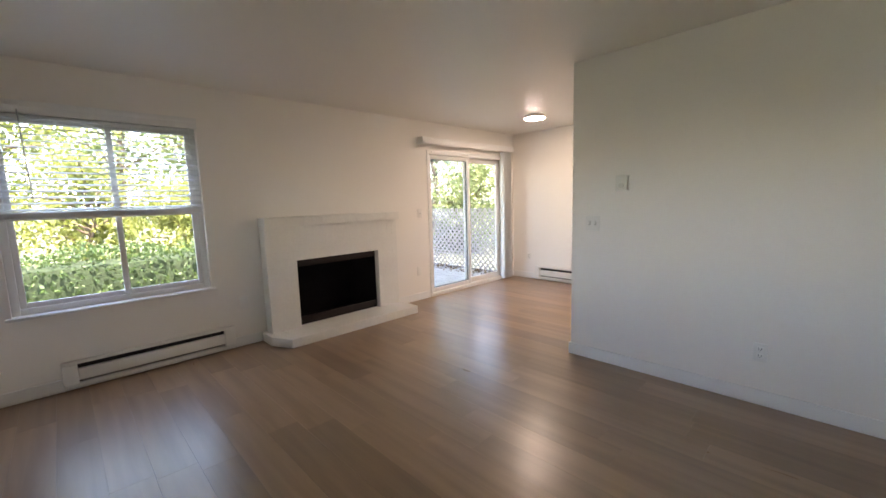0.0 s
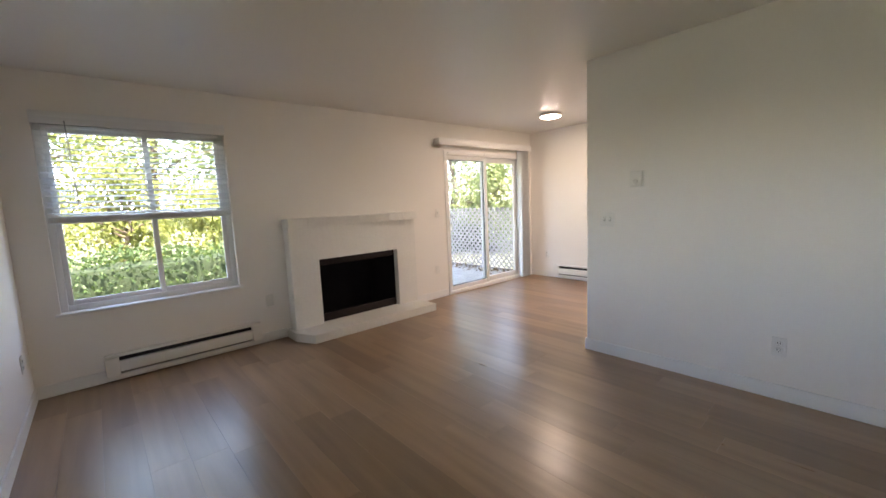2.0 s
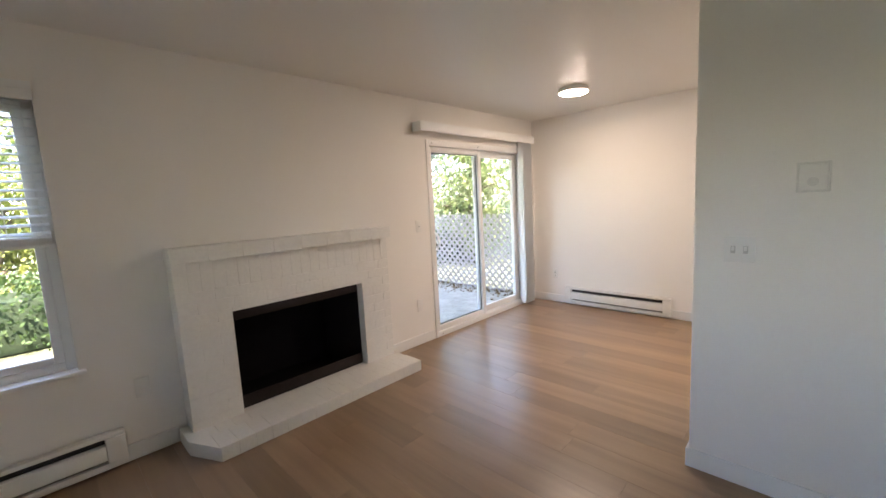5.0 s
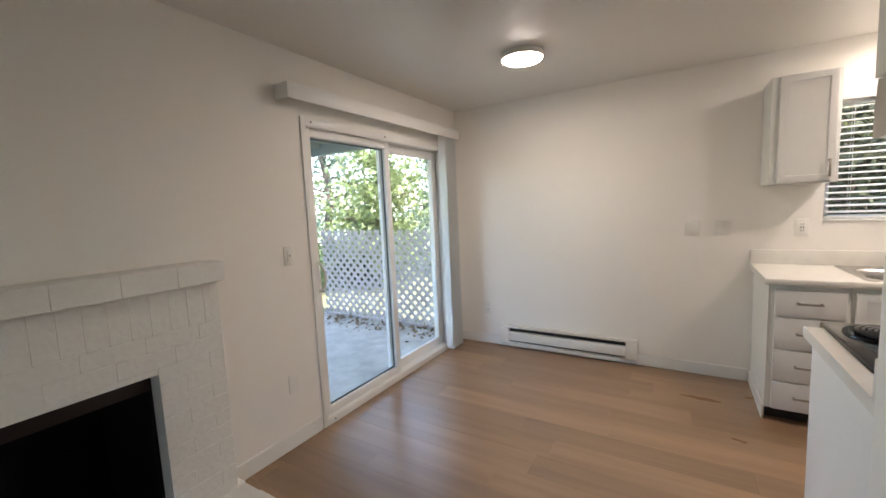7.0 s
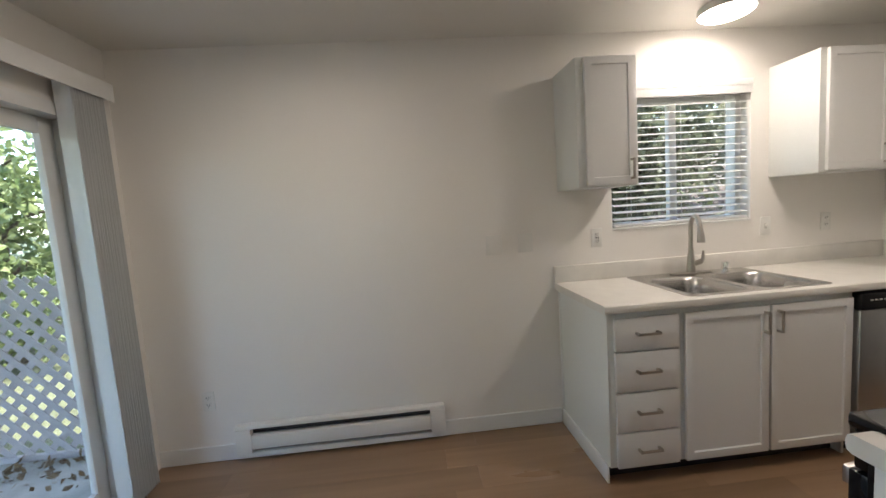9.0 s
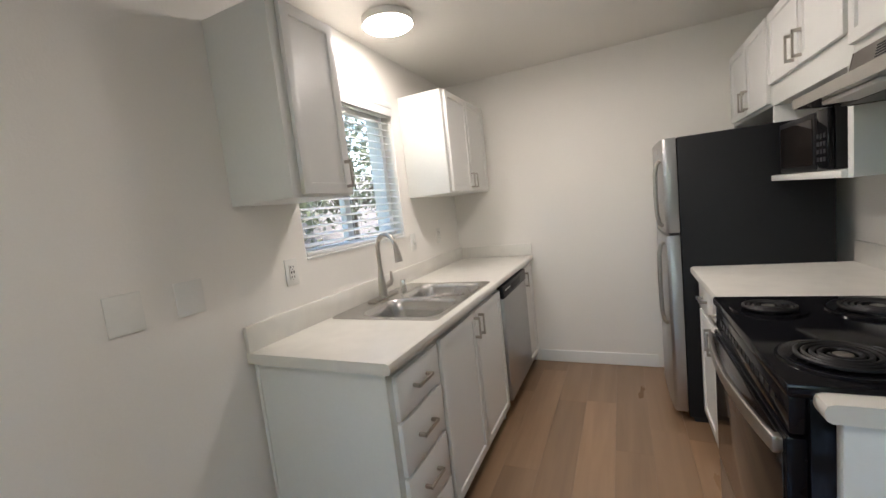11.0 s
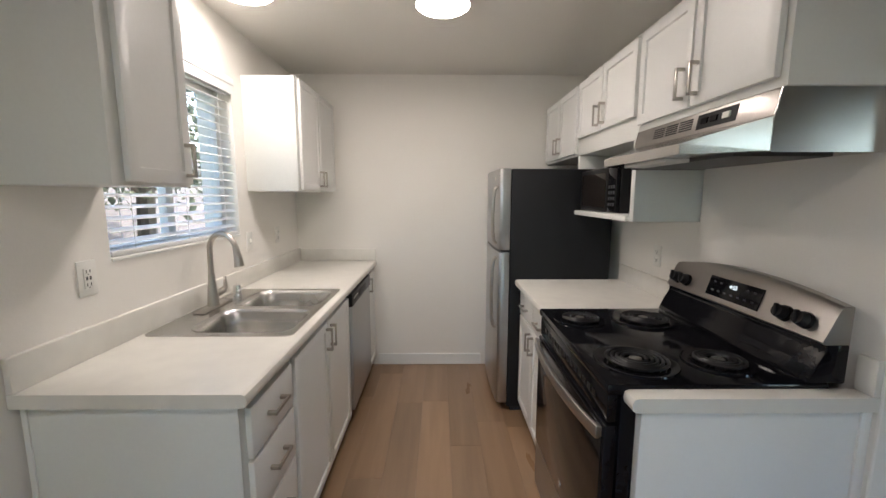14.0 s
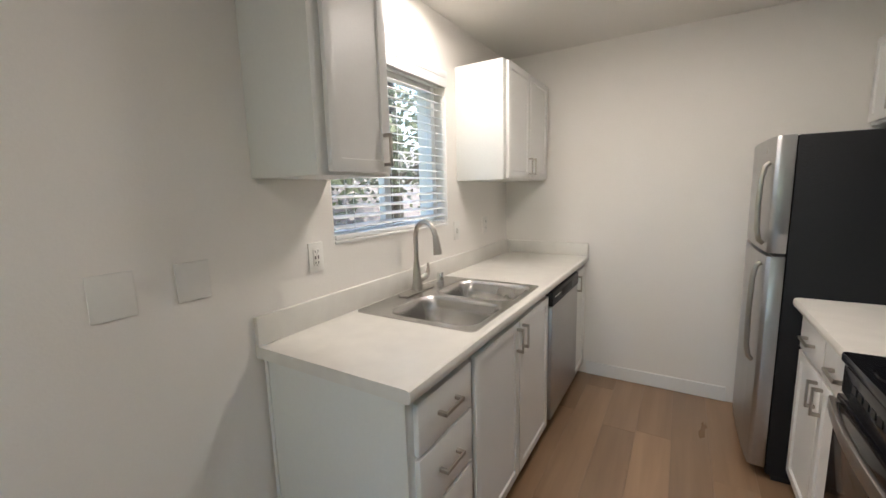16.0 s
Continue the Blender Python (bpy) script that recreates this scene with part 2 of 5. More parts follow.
def prism(bm, outline, axis, a, b, bev=0.0):
    """An outline in the plane across axis (0 x, 1 y, 2 z), drawn out from a to b."""
    def place(u, v, w):
        return {0: (w, u, v), 1: (u, w, v), 2: (u, v, w)}[axis]
    lo = [bm.verts.new(place(u, v, a)) for u, v in outline]
    hi = [bm.verts.new(place(u, v, b)) for u, v in outline]
    k = len(outline)
    fs = [bm.faces.new(lo), bm.faces.new(hi[::-1])]
    for i in range(k):
        fs.append(bm.faces.new((lo[i], hi[i], hi[(i + 1) % k], lo[(i + 1) % k])))
    bmesh.ops.recalc_face_normals(bm, faces=fs)
    if bev:
        bmesh.ops.bevel(bm, geom=list({e for f in fs for e in f.edges}), offset=bev, segments=2, profile=0.5, affect='EDGES')
    return bm


def lathe(bm, profile, centre, n=28):
    """A turned shape: (radius, z) pairs round an upright axis."""
    cx, cy, cz = centre
    rings = [[bm.verts.new((cx + r * math.cos(2 * math.pi * k / n), cy + r * math.sin(2 * math.pi * k / n), cz + z)) for k in range(n)] for r, z in profile]
    for a, b in zip(rings, rings[1:]):
        for k in range(n):
            bm.faces.new((a[k], a[(k + 1) % n], b[(k + 1) % n], b[k]))
    bm.faces.new(rings[0][::-1])
    bm.faces.new(rings[-1])
    bmesh.ops.recalc_face_normals(bm, faces=bm.faces[:])
    return bm


def mesh_of(name, bm, material, smooth=False):
    me = bpy.data.meshes.new(name)
    bm.to_mesh(me)
    bm.free()
    me.materials.append(material)
    if smooth:
        for p in me.polygons:
            p.use_smooth = True
        me.set_sharp_from_angle(angle=radians(38))
    return me


def part(name, bm, material, parent, label="", smooth=True):
    """One mesh under a thing or a part."""
    ob = new(name, mesh_of(name, bm, material, smooth))
    ob.parent = parent
    if parent.type == 'EMPTY':
        ob.matrix_parent_inverse = Matrix.Translation(-parent.location)
    return tagged(ob, label) if label else ob


def thing(name, at, label, category, group="", kind=""):
    ob = new(name)
    ob.empty_display_size = 0.1
    ob.location = at
    return tagged(ob, label, category, group, kind)


def solid(name, bm, material, label, category, group="", kind="", smooth=True):
    return tagged(new(name, mesh_of(name, bm, material, smooth)), label, category, group, kind)


def structure(name, bm, material, label, category):
    return solid(name, bm, material, label, category, kind="structure", smooth=False)


# ---- large structure ----
WX0, WX1, WZ0, WZ1 = -0.232, 1.018, 0.616, 2.055      # living room window
DX0, DX1, DZ1 = 3.72, 5.44, 2.03                    # sliding door
KY0, KY1, KZ0, KZ1 = 0.325, 1.25, 1.215, 2.03       # kitchen window
VY0, VY1, VZ0, VZ1 = -0.05, 1.05, 0.95, 2.00         # unseen opening added in the west wall, behind the start of the walk
OUT = YN + T

floor = structure("floor", B(XW - T, YS - T, -0.12, XE + T, OUT, -0.004), SUB, "brown wood-look vinyl plank floor", "floor")
structure("ceiling", B(XW - T, YS - T, H, XE + T, OUT, H + 0.16), CEIL, "off-white painted ceiling with faint sheen", "ceiling")

bm = bmesh.new()
for x0, x1, z0, z1 in ((XW - T, WX0, 0, H), (WX0, WX1, 0, WZ0), (WX0, WX1, WZ1, H), (WX1, 1.768, 0, H), (1.768, 2.763, 0.80, H), (2.763, DX0, 0, H), (DX0, DX1, DZ1, H), (DX1, XE + T, 0, H)):
    box(bm, x0, YN, z0 - 0.12 * (z0 == 0), x1, OUT, z1)
structure("wall_north", bm, WALL, "white painted wall with window and sliding door", "wall")
bm = bmesh.new()
for y0, y1, z0, z1 in ((YS - T, KY0, 0, H), (KY0, KY1, 0, KZ0), (KY0, KY1, KZ1, H), (KY1, YN, 0, H)):
    box(bm, XE, y0, z0 - 0.12 * (z0 == 0), XE + T, y1, z1)
structure("wall_east", bm, WALL, "off-white painted wall with kitchen window", "wall")
structure("wall_south", B(XW, YS - T, -0.12, XE, YS, H), WALL, "off-white painted back wall", "wall")
bm = bmesh.new()
for y0, y1, z0, z1 in ((YS - T, VY0, 0, H), (VY0, VY1, 0, VZ0), (VY0, VY1, VZ1, H), (VY1, YN, 0, H)):
    box(bm, XW - T, y0, z0 - 0.12 * (z0 == 0), XW, y1, z1)
structure("wall_west", bm, WALL, "white painted side wall", "wall")
structure("wall_partition", box(bmesh.new(), PX0, YS, 0, PX1, PY, H, 0.006), WALL, "white partition wall between living room and kitchen", "wall")


def baseboard(x0, y0, x1, y1):
    structure("baseboard", B(x0, y0, 0.002, x1, y1, 0.10, bev=0.004), TRIM, "white painted baseboard", "baseboard")


baseboard(XW, YN - 0.013, 1.42, YN)
baseboard(3.07, YN - 0.013, DX0 - 0.02, YN)
baseboard(XW, YS, XW + 0.013, YN - 0.014)
baseboard(XE - 0.013, 1.628, XE, YN - 0.002)
baseboard(PX0 - 0.013, YS + 0.014, PX0, PY + 0.013)
baseboard(PX0 + 0.001, PY, PX1 - 0.001, PY + 0.013)
baseboard(XW + 0.014, YS, PX0 - 0.014, YS + 0.013)
baseboard(4.16, YS, 5.04, YS + 0.013)


# ---- living room window ----
def pane(name, bm, parent):
    ob = part(name, bm, PANE, parent, "clear window glass", smooth=False)
    ob.visible_shadow = False
    return ob


def frame_rect(bm, axis, a0, a1, z0, z1, d0, d1, w, bev=0.004):
    """Four bars round an opening. axis 0: runs along x with depth y; axis 1: runs along y with depth x."""
    for u0, u1, v0, v1 in ((a0, a0 + w, z0, z1), (a1 - w, a1, z0, z1), (a0 + w, a1 - w, z0, z0 + w), (a0 + w, a1 - w, z1 - w, z1)):
        if axis == 0:
            box(bm, u0, d0, v0, u1, d1, v1, bev)
        else:
            box(bm, d0, u0, v0, d1, u1, v1, bev)
    return bm


win = thing("window_1", (0.33, YN + 0.06, WZ0), "white vinyl sliding window with sill", "window", kind="structure")
part("window_frame", frame_rect(bmesh.new(), 0, WX0, WX1, WZ0, WZ1, YN + 0.05, YN + 0.11, 0.045), VINYL, win)
WXM = 0.425
part("sash", frame_rect(bmesh.new(), 0, WX0 + 0.045, WXM + 0.02, WZ0 + 0.045, WZ1 - 0.045, YN + 0.075, YN + 0.10, 0.035), VINYL, win)
part("sash", frame_rect(bmesh.new(), 0, WXM - 0.02, WX1 - 0.045, WZ0 + 0.045, WZ1 - 0.045, YN + 0.052, YN + 0.074, 0.04), VINYL, win)
pane("pane", B(WX0 + 0.08, YN + 0.086, WZ0 + 0.08, WXM - 0.015, YN + 0.090, WZ1 - 0.08), win)
pane("pane", B(WXM + 0.02, YN + 0.061, WZ0 + 0.085, WX1 - 0.085, YN + 0.065, WZ1 - 0.085), win)
part("window_sill", B(WX0 - 0.03, YN - 0.028, WZ0 - 0.022, WX1 + 0.03, YN + 0.05, WZ0 - 0.001, bev=0.005), TRIM, win, "white painted sill with rounded edge")


def blind(name, axis, a0, a1, d, ztop, zbot, pitch, tilt, label, stack=0.0, head=0.06):
    """Horizontal slat blind. axis 0 runs along x at depth y=d, axis 1 along y at depth x=d. pitch: between slats."""
    mid = (a0 + a1) / 2
    at = (mid, d, ztop) if axis == 0 else (d, mid, ztop)
    bl = thing(name, at, label, "window blind")

    def bar(bm, u0, u1, e0, e1, z0, z1, bev=0.0):
        return box(bm, u0, e0, z0, u1, e1, z1, bev) if axis == 0 else box(bm, e0, u0, z0, e1, u1, z1, bev)
    bm = bar(bmesh.new(), a0, a1, d - 0.028, d + 0.028, ztop - 0.05, ztop, 0.004)
    part("headrail", bm, BLIND, bl)
    bm = bmesh.new()
    bar(bm, a0 - 0.012, a1 + 0.012, d - 0.045, d - 0.033, ztop - head, ztop + 0.012, 0.004)
    bar(bm, a0 - 0.012, a1 + 0.012, d - 0.049, d - 0.0455, ztop - head * 0.35, ztop + 0.012, 0.001)
    part("valance", bm, BLIND, bl, "white moulded blind valance")
    bm = bmesh.new()
    n = 6
    prof = []
    for i in range(n + 1):
        s = i / n - 0.5
        prof.append((s * 0.05 * math.cos(tilt), s * 0.05 * math.sin(tilt) + 0.003 * (1 - 4 * s * s)))
    outline = [(p, q + 0.0013) for p, q in prof] + [(p, q - 0.0013) for p, q in prof[::-1]]
    prism(bm, outline, 0 if axis == 0 else 1, -(a1 - a0) / 2 + 0.004, (a1 - a0) / 2 - 0.004)
    me = mesh_of("slat", bm, BLIND, True)
    z = ztop - 0.075
    zs = []
    while z > zbot + 0.03 + stack:
        zs.append(z)
        z -= pitch
    k = int(stack / 0.006)
    zs += [zbot + 0.024 + 0.006 * i for i in range(k)]
    for z in zs:
        s = new("slat", me)
        s.parent = bl
        s.location = (0, 0, z - ztop)
    part("bottom_rail", bar(bmesh.new(), a0 + 0.002, a1 - 0.002, d - 0.026, d + 0.026, zbot, zbot + 0.02, 0.005), BLIND, bl)
    for f in (0.13, 0.5, 0.87):
        u = a0 + f * (a1 - a0)
        for e in (d - 0.024, d + 0.024):
            q = [(u, e, ztop - 0.05), (u, e, zbot + 0.01)] if axis == 0 else [(e, u, ztop - 0.05), (e, u, zbot + 0.01)]
            part("ladder_cord", cyl(bmesh.new(), q[0], q[1], 0.0012, n=6), BLIND, bl)
    return bl


lb = blind("window_blind", 0, WX0 + 0.01, WX1 - 0.01, YN + 0.012, 2.100, 1.292, 0.044, radians(16),
           "white half-raised horizontal blind in the window", stack=0.04, head=0.075)
part("tilt_wand", cyl(bmesh.new(), (-0.05, YN - 0.037, 2.05), (-0.035, YN - 0.037, 1.42), 0.004, n=8), mat("wand_plastic", (0.35, 0.36, 0.36), 0.3), lb, "clear grey tilt wand")


# ---- west window, behind the start: unseen, added to bring sky light to the partition ----
ww = thing("window_3", (XW - 0.09, 0.50, VZ0), "plain white vinyl window in the side wall, unseen, added for its light", "window", kind="structure")
part("window_frame", frame_rect(bmesh.new(), 1, VY0, VY1, VZ0, VZ1, XW - 0.13, XW - 0.08, 0.04), VINYL, ww)
pane("pane", B(XW - 0.107, VY0 + 0.04, VZ0 + 0.04, XW - 0.103, VY1 - 0.04, VZ1 - 0.04), ww)


# ---- sliding door ----
sd = thing("door_1", (4.58, YN + 0.05, 0), "white vinyl sliding glass patio door, closed", "sliding door", kind="structure")
bm = bmesh.new()
for x0, x1, z0, z1 in ((DX0, DX0 + 0.04, 0, DZ1), (DX1 - 0.05, DX1, 0, DZ1), (DX0 + 0.04, DX1 - 0.05, 0, 0.05), (DX0 + 0.04, DX1 - 0.05, DZ1 - 0.06, DZ1)):
    box(bm, x0, YN - 0.012, z0 - 0.002 * (z0 == 0), x1, YN + 0.12, z1, 0.004)
part("door_frame", bm, VINYL, sd)
DXM = 4.57
pn = part("fixed_panel", frame_rect(bmesh.new(), 0, DXM - 0.03, DX1 - 0.05, 0.05, DZ1 - 0.06, YN + 0.066, YN + 0.10, 0.075), VINYL, sd)
pane("pane", B(DXM + 0.04, YN + 0.08, 0.12, DX1 - 0.12, YN + 0.086, DZ1 - 0.13), pn)
pn = part("sliding_panel", frame_rect(bmesh.new(), 0, DX0 + 0.04, DXM + 0.04, 0.05, DZ1 - 0.06, YN + 0.02, YN + 0.056, 0.055), VINYL, sd)
pane("pane", B(DX0 + 0.09, YN + 0.034, 0.10, DXM - 0.01, YN + 0.040, DZ1 - 0.11), pn)
part("gasket", frame_rect(bmesh.new(), 0, DX0 + 0.096, DXM - 0.016, 0.106, DZ1 - 0.116, YN + 0.044, YN + 0.052, 0.010, 0), mat("seal_rubber", (0.10, 0.13, 0.13), 0.6), pn, "dark rubber glazing seal")
hx = DX0 + 0.068
bm = box(bmesh.new(), hx - 0.017, YN + 0.008, 0.90, hx + 0.017, YN + 0.0195, 1.12, 0.005)
hd = part("door_handle", bm, VINYL, sd, "white curved pull handle with latch plate")
part("grip", tube(bmesh.new(), [(hx, YN + 0.01, 0.915), (hx + 0.004, YN - 0.02, 0.93), (hx + 0.008, YN - 0.042, 0.97), (hx + 0.01, YN - 0.048, 1.01), (hx + 0.008, YN - 0.042, 1.05), (hx + 0.004, YN - 0.02, 1.09), (hx, YN + 0.01, 1.105)], 0.009), VINYL, hd)
for x in (3.80, 4.53):
    part("screw_cap", cyl(bmesh.new(), (x, YN - 0.015, DZ1 - 0.03), (x, YN - 0.011, DZ1 - 0.03), 0.006, n=10), DARK, sd)
part("screw_cap", cyl(bmesh.new(), (3.82, YN - 0.015, 0.025), (3.82, YN - 0.011, 0.025), 0.005, n=10), DARK, sd)

vb = thing("vertical_blind", (4.6, YN - 0.08, 2.07), "white vertical blind valance with vanes stacked open", "vertical blind")
bm = box(bmesh.new(), 3.56, YN - 0.118, 2.086, 5.56, YN - 0.110, 2.176, 0.002)
box(bm, 3.56, YN - 0.1095, 2.086, 3.566, YN - 0.001, 2.176, 0.002)
part("valance", bm, VINYL, vb, "flat white valance board")
part("headrail", B(3.605, YN - 0.095, 2.13, 5.54, YN - 0.055, 2.17, bev=0.004), mat("rail_metal", (0.5, 0.5, 0.5), 0.4), vb)
part("bracket", B(3.567, YN - 0.10, 2.142, 3.604, YN - 0.03, 2.16, bev=0.002), DARK, vb)
for i in range(14):
    x = 5.305 + i * 0.015
    w = 0.044
    a = radians(80 + 3 * math.sin(i * 2.1))
    cx, cy = x, YN - 0.064
    o = []
    for k in range(5):
        s = (k / 4 - 0.5) * 2 * w
        o.append((cx + s * math.cos(a) + 0.004 * (1 - (s / w) ** 2), cy + s * math.sin(a)))
    o2 = [(p + 0.0016, q) for p, q in o[::-1]]
    part("vane", prism(bmesh.new(), o + o2, 2, 0.03, 2.125), BLIND, vb)


# ---- fixtures on walls ----
def heater(name, wall, a0, a1, label):
    """Baseboard heater; wall 'n' along x on the north wall, 'e' along y on the east wall."""
    base = YN if wall == 'n' else XE
    at = ((a0 + a1) / 2, base - 0.03, 0.05) if wall == 'n' else (base - 0.03, (a0 + a1) / 2, 0.05)
    h = thing(name, at, label, "baseboard heater", "baseboard heaters")

    def bar(bm, u0, u1, e0, e1, z0, z1, bev=0.003):
        """e: distance from the wall."""
        if wall == 'n':
            return box(bm, u0, base - e1, z0, u1, base - e0, z1, bev)
        return box(bm, base - e1, u0, z0, base - e0, u1, z1, bev)
    part("back_plate", bar(bmesh.new(), a0 + 0.004, a1 - 0.004, 0.0135, 0.022, 0.008, 0.228), ENAMEL, h)
    bm = bar(bmesh.new(), a0 + 0.09, a1 - 0.09, 0.022, 0.066, 0.0830, 0.1660)
    bar(bm, a0 + 0.002, a1 - 0.002, 0.0225, 0.062, 0.2060, 0.2300)
    part("front_panel", bm, ENAMEL, h)
    part("slot", bar(bmesh.new(), a0 + 0.09, a1 - 0.09, 0.0225, 0.03, 0.1680, 0.2050, 0), DARK, h, "dark upper air slot")
    part("slot", bar(bmesh.new(), a0 + 0.09, a1 - 0.09, 0.0225, 0.03, 0.0580, 0.0820, 0), mat("lower_slot", (0.25, 0.24, 0.22), 0.6), h)
    part("lower_rail", bar(bmesh.new(), a0 + 0.004, a1 - 0.004, 0.0225, 0.05, 0.023, 0.057), ENAMEL, h)
    for u in (a0, a1 - 0.089):
        part("end_cap", bar(bmesh.new(), u, u + 0.089, 0.0222, 0.068, 0.0580, 0.2055, 0.004), ENAMEL, h)
    return h


heater("baseboard_heater", 'n', -0.028, 1.161, "white metal baseboard heater under the window")
heater("baseboard_heater", 'e', 2.386, 3.631, "white metal baseboard heater on the bare wall")


def plate(name, wall, a, z, kind, label, category, w=0.072, h=0.117, at=None):
    """A wall plate. wall: n, e, p (partition living side), s (kitchen side of partition), w."""
    base, sg = {'n': (YN, -1), 'e': (XE, -1), 'p': (PX0, -1), 'k': (PX1, 1), 'w': (XW, 1)}[wall]

    def bar(bm, u0, u1, e0, e1, z0, z1, bev=0.0):
        d0, d1 = sorted((base + sg * e0, base + sg * e1))
        return box(bm, a + u0, d0, z + z0, a + u1, d1, z + z1, bev) if wall == 'n' else box(bm, d0, a + u0, z + z0, d1, a + u1, z + z1, bev)
    t = thing(name, (a, base, z) if wall == 'n' else (base, a, z), label, category)
    part("cover_plate", bar(bmesh.new(), -w / 2, w / 2, 0, 0.006, -h / 2, h / 2, 0.0025), PLASTIC, t)
    if kind == "outlet":
        for dz in (-0.022, 0.022):
            f = part("socket", bar(bmesh.new(), -0.017, 0.017, 0.0062, 0.009, dz - 0.015, dz + 0.015, 0.003), PLASTIC, t)
            for u0, z0, z1 in ((-0.008, -0.002, 0.008), (0.006, -0.002, 0.008), (-0.0015, -0.011, -0.006)):
                part("slot", bar(bmesh.new(), u0, u0 + 0.003, 0.0091, 0.0096, dz + z0, dz + z1), DARK, f)
    if kind == "usb":
        f = part("socket", bar(bmesh.new(), -0.017, 0.017, 0.0062, 0.009, -0.034, 0.034, 0.002), PLASTIC, t)
        for dz in (-0.022, 0.022):
            for u0, z0, z1 in ((-0.008, -0.004, 0.006), (0.006, -0.004, 0.006), (-0.0015, -0.011, -0.007)):
                part("slot", bar(bmesh.new(), u0, u0 + 0.003, 0.0091, 0.0096, dz + z0, dz + z1), DARK, f)
        for u0 in (-0.010, 0.004):
            part("usb_port", bar(bmesh.new(), u0, u0 + 0.006, 0.0091, 0.0096, -0.006, 0.006), DARK, f)
    if kind in ("switch", "double"):
        for u in ((-0.023, 0.023) if kind == "double" else (0,)):
            part("toggle", bar(bmesh.new(), u - 0.005, u + 0.005, 0.0062, 0.018, -0.004, 0.014, 0.002), PLASTIC, t)
            part("surround", bar(bmesh.new(), u - 0.009, u + 0.009, 0.0058, 0.0075, -0.017, 0.017, 0.001), mat("toggle_shade", (0.55, 0.54, 0.50), 0.5), t)
    if kind == "rocker":
        part("rocker", bar(bmesh.new(), -0.016, 0.016, 0.0062, 0.010, -0.033, 0.033, 0.003), PLASTIC, t)
        part("button", bar(bmesh.new(), -0.005, 0.005, 0.0102, 0.013, -0.006, 0.006, 0.001), mat("button_grey", (0.3, 0.3, 0.3), 0.5), t)
    return t


plate("blank_cover_plate", 'n', 1.276, 0.42, "", "white blank cover plate low on the wall", "wall plate")
plate("light_switch", 'n', 3.564, 1.182, "rocker", "white single switch beside the patio door", "light switch")
plate("blank_cover_plate", 'n', 3.522, 0.398, "", "white blank cover plate beside the patio door", "wall plate")
plate("wall_outlet", 'e', 3.785, 0.378, "outlet", "white wall plate above the baseboard", "wall outlet")
plate("blank_cover_plate", 'e', 2.008, 1.18, "", "white painted-over square cover plate", "wall plate", 0.10, 0.12)
plate("blank_cover_plate", 'e', 1.813, 1.18, "", "white painted-over square cover plate", "wall plate", 0.095, 0.115)
plate("wall_outlet", 'e', 1.356, 1.178, "usb", "white outlet with charging ports above the counter", "wall outlet")
plate("light_switch", 'e', 0.223, 1.17, "switch", "white toggle switch beside the kitchen window", "light switch")
plate("wall_outlet", 'e', -0.20, 1.17, "outlet", "white outlet under the wall cabinet", "wall outlet")
plate("light_switch", 'p', 1.495, 1.132, "double", "white double toggle switch on the partition", "light switch", 0.115, 0.117)
plate("wall_outlet", 'p', 0.394, 0.343, "outlet", "white double outlet low on the partition", "wall outlet")
plate("wall_outlet", 'w', 3.75, 0.38, "outlet", "white double outlet low on the side wall", "wall outlet")
plate("wall_outlet", 'k', 0.55, 1.13, "outlet", "white outlet above the small counter", "wall outlet")

th = thing("thermostat", (PX0, 1.265, 1.436), "white square wall thermostat on the partition", "thermostat")
part("base", B(PX0 - 0.008, 1.214, 1.376, PX0, 1.316, 1.496, bev=0.003), PLASTIC, th)
part("body", B(PX0 - 0.032, 1.220, 1.382, PX0 - 0.0082, 1.310, 1.490, bev=0.006), PLASTIC, th)
part("dial", cyl(bmesh.new(), (PX0 - 0.040, 1.265, 1.418), (PX0 - 0.0322, 1.265, 1.418), 0.018), mat("dial_plastic", (0.68, 0.67, 0.64), 0.4), th)


# ---- ceiling lights ----
for lx, ly, lab in ((4.61, 2.98, "round flush ceiling light over the dining area, lit"), (5.40, 0.735, "round flush ceiling light over the sink, lit"), (4.50, 0.61, "round flush ceiling light in the kitchen, lit")):
    cl = thing("ceiling_light", (lx, ly, H), lab, "ceiling light", "flush ceiling lights")
    part("rim", lathe(bmesh.new(), [(0.128, 0.0), (0.135, -0.004), (0.135, -0.036), (0.133, -0.040), (0.1295, -0.040), (0.1285, -0.026), (0.05, -0.026)], (lx, ly, H)), PLASTIC, cl)
    part("diffuser", lathe(bmesh.new(), [(0.128, -0.0262), (0.1275, -0.041), (0.118, -0.048), (0.07, -0.052), (0.02, -0.053)], (lx, ly, H)), LAMP, cl, "glowing white diffuser")


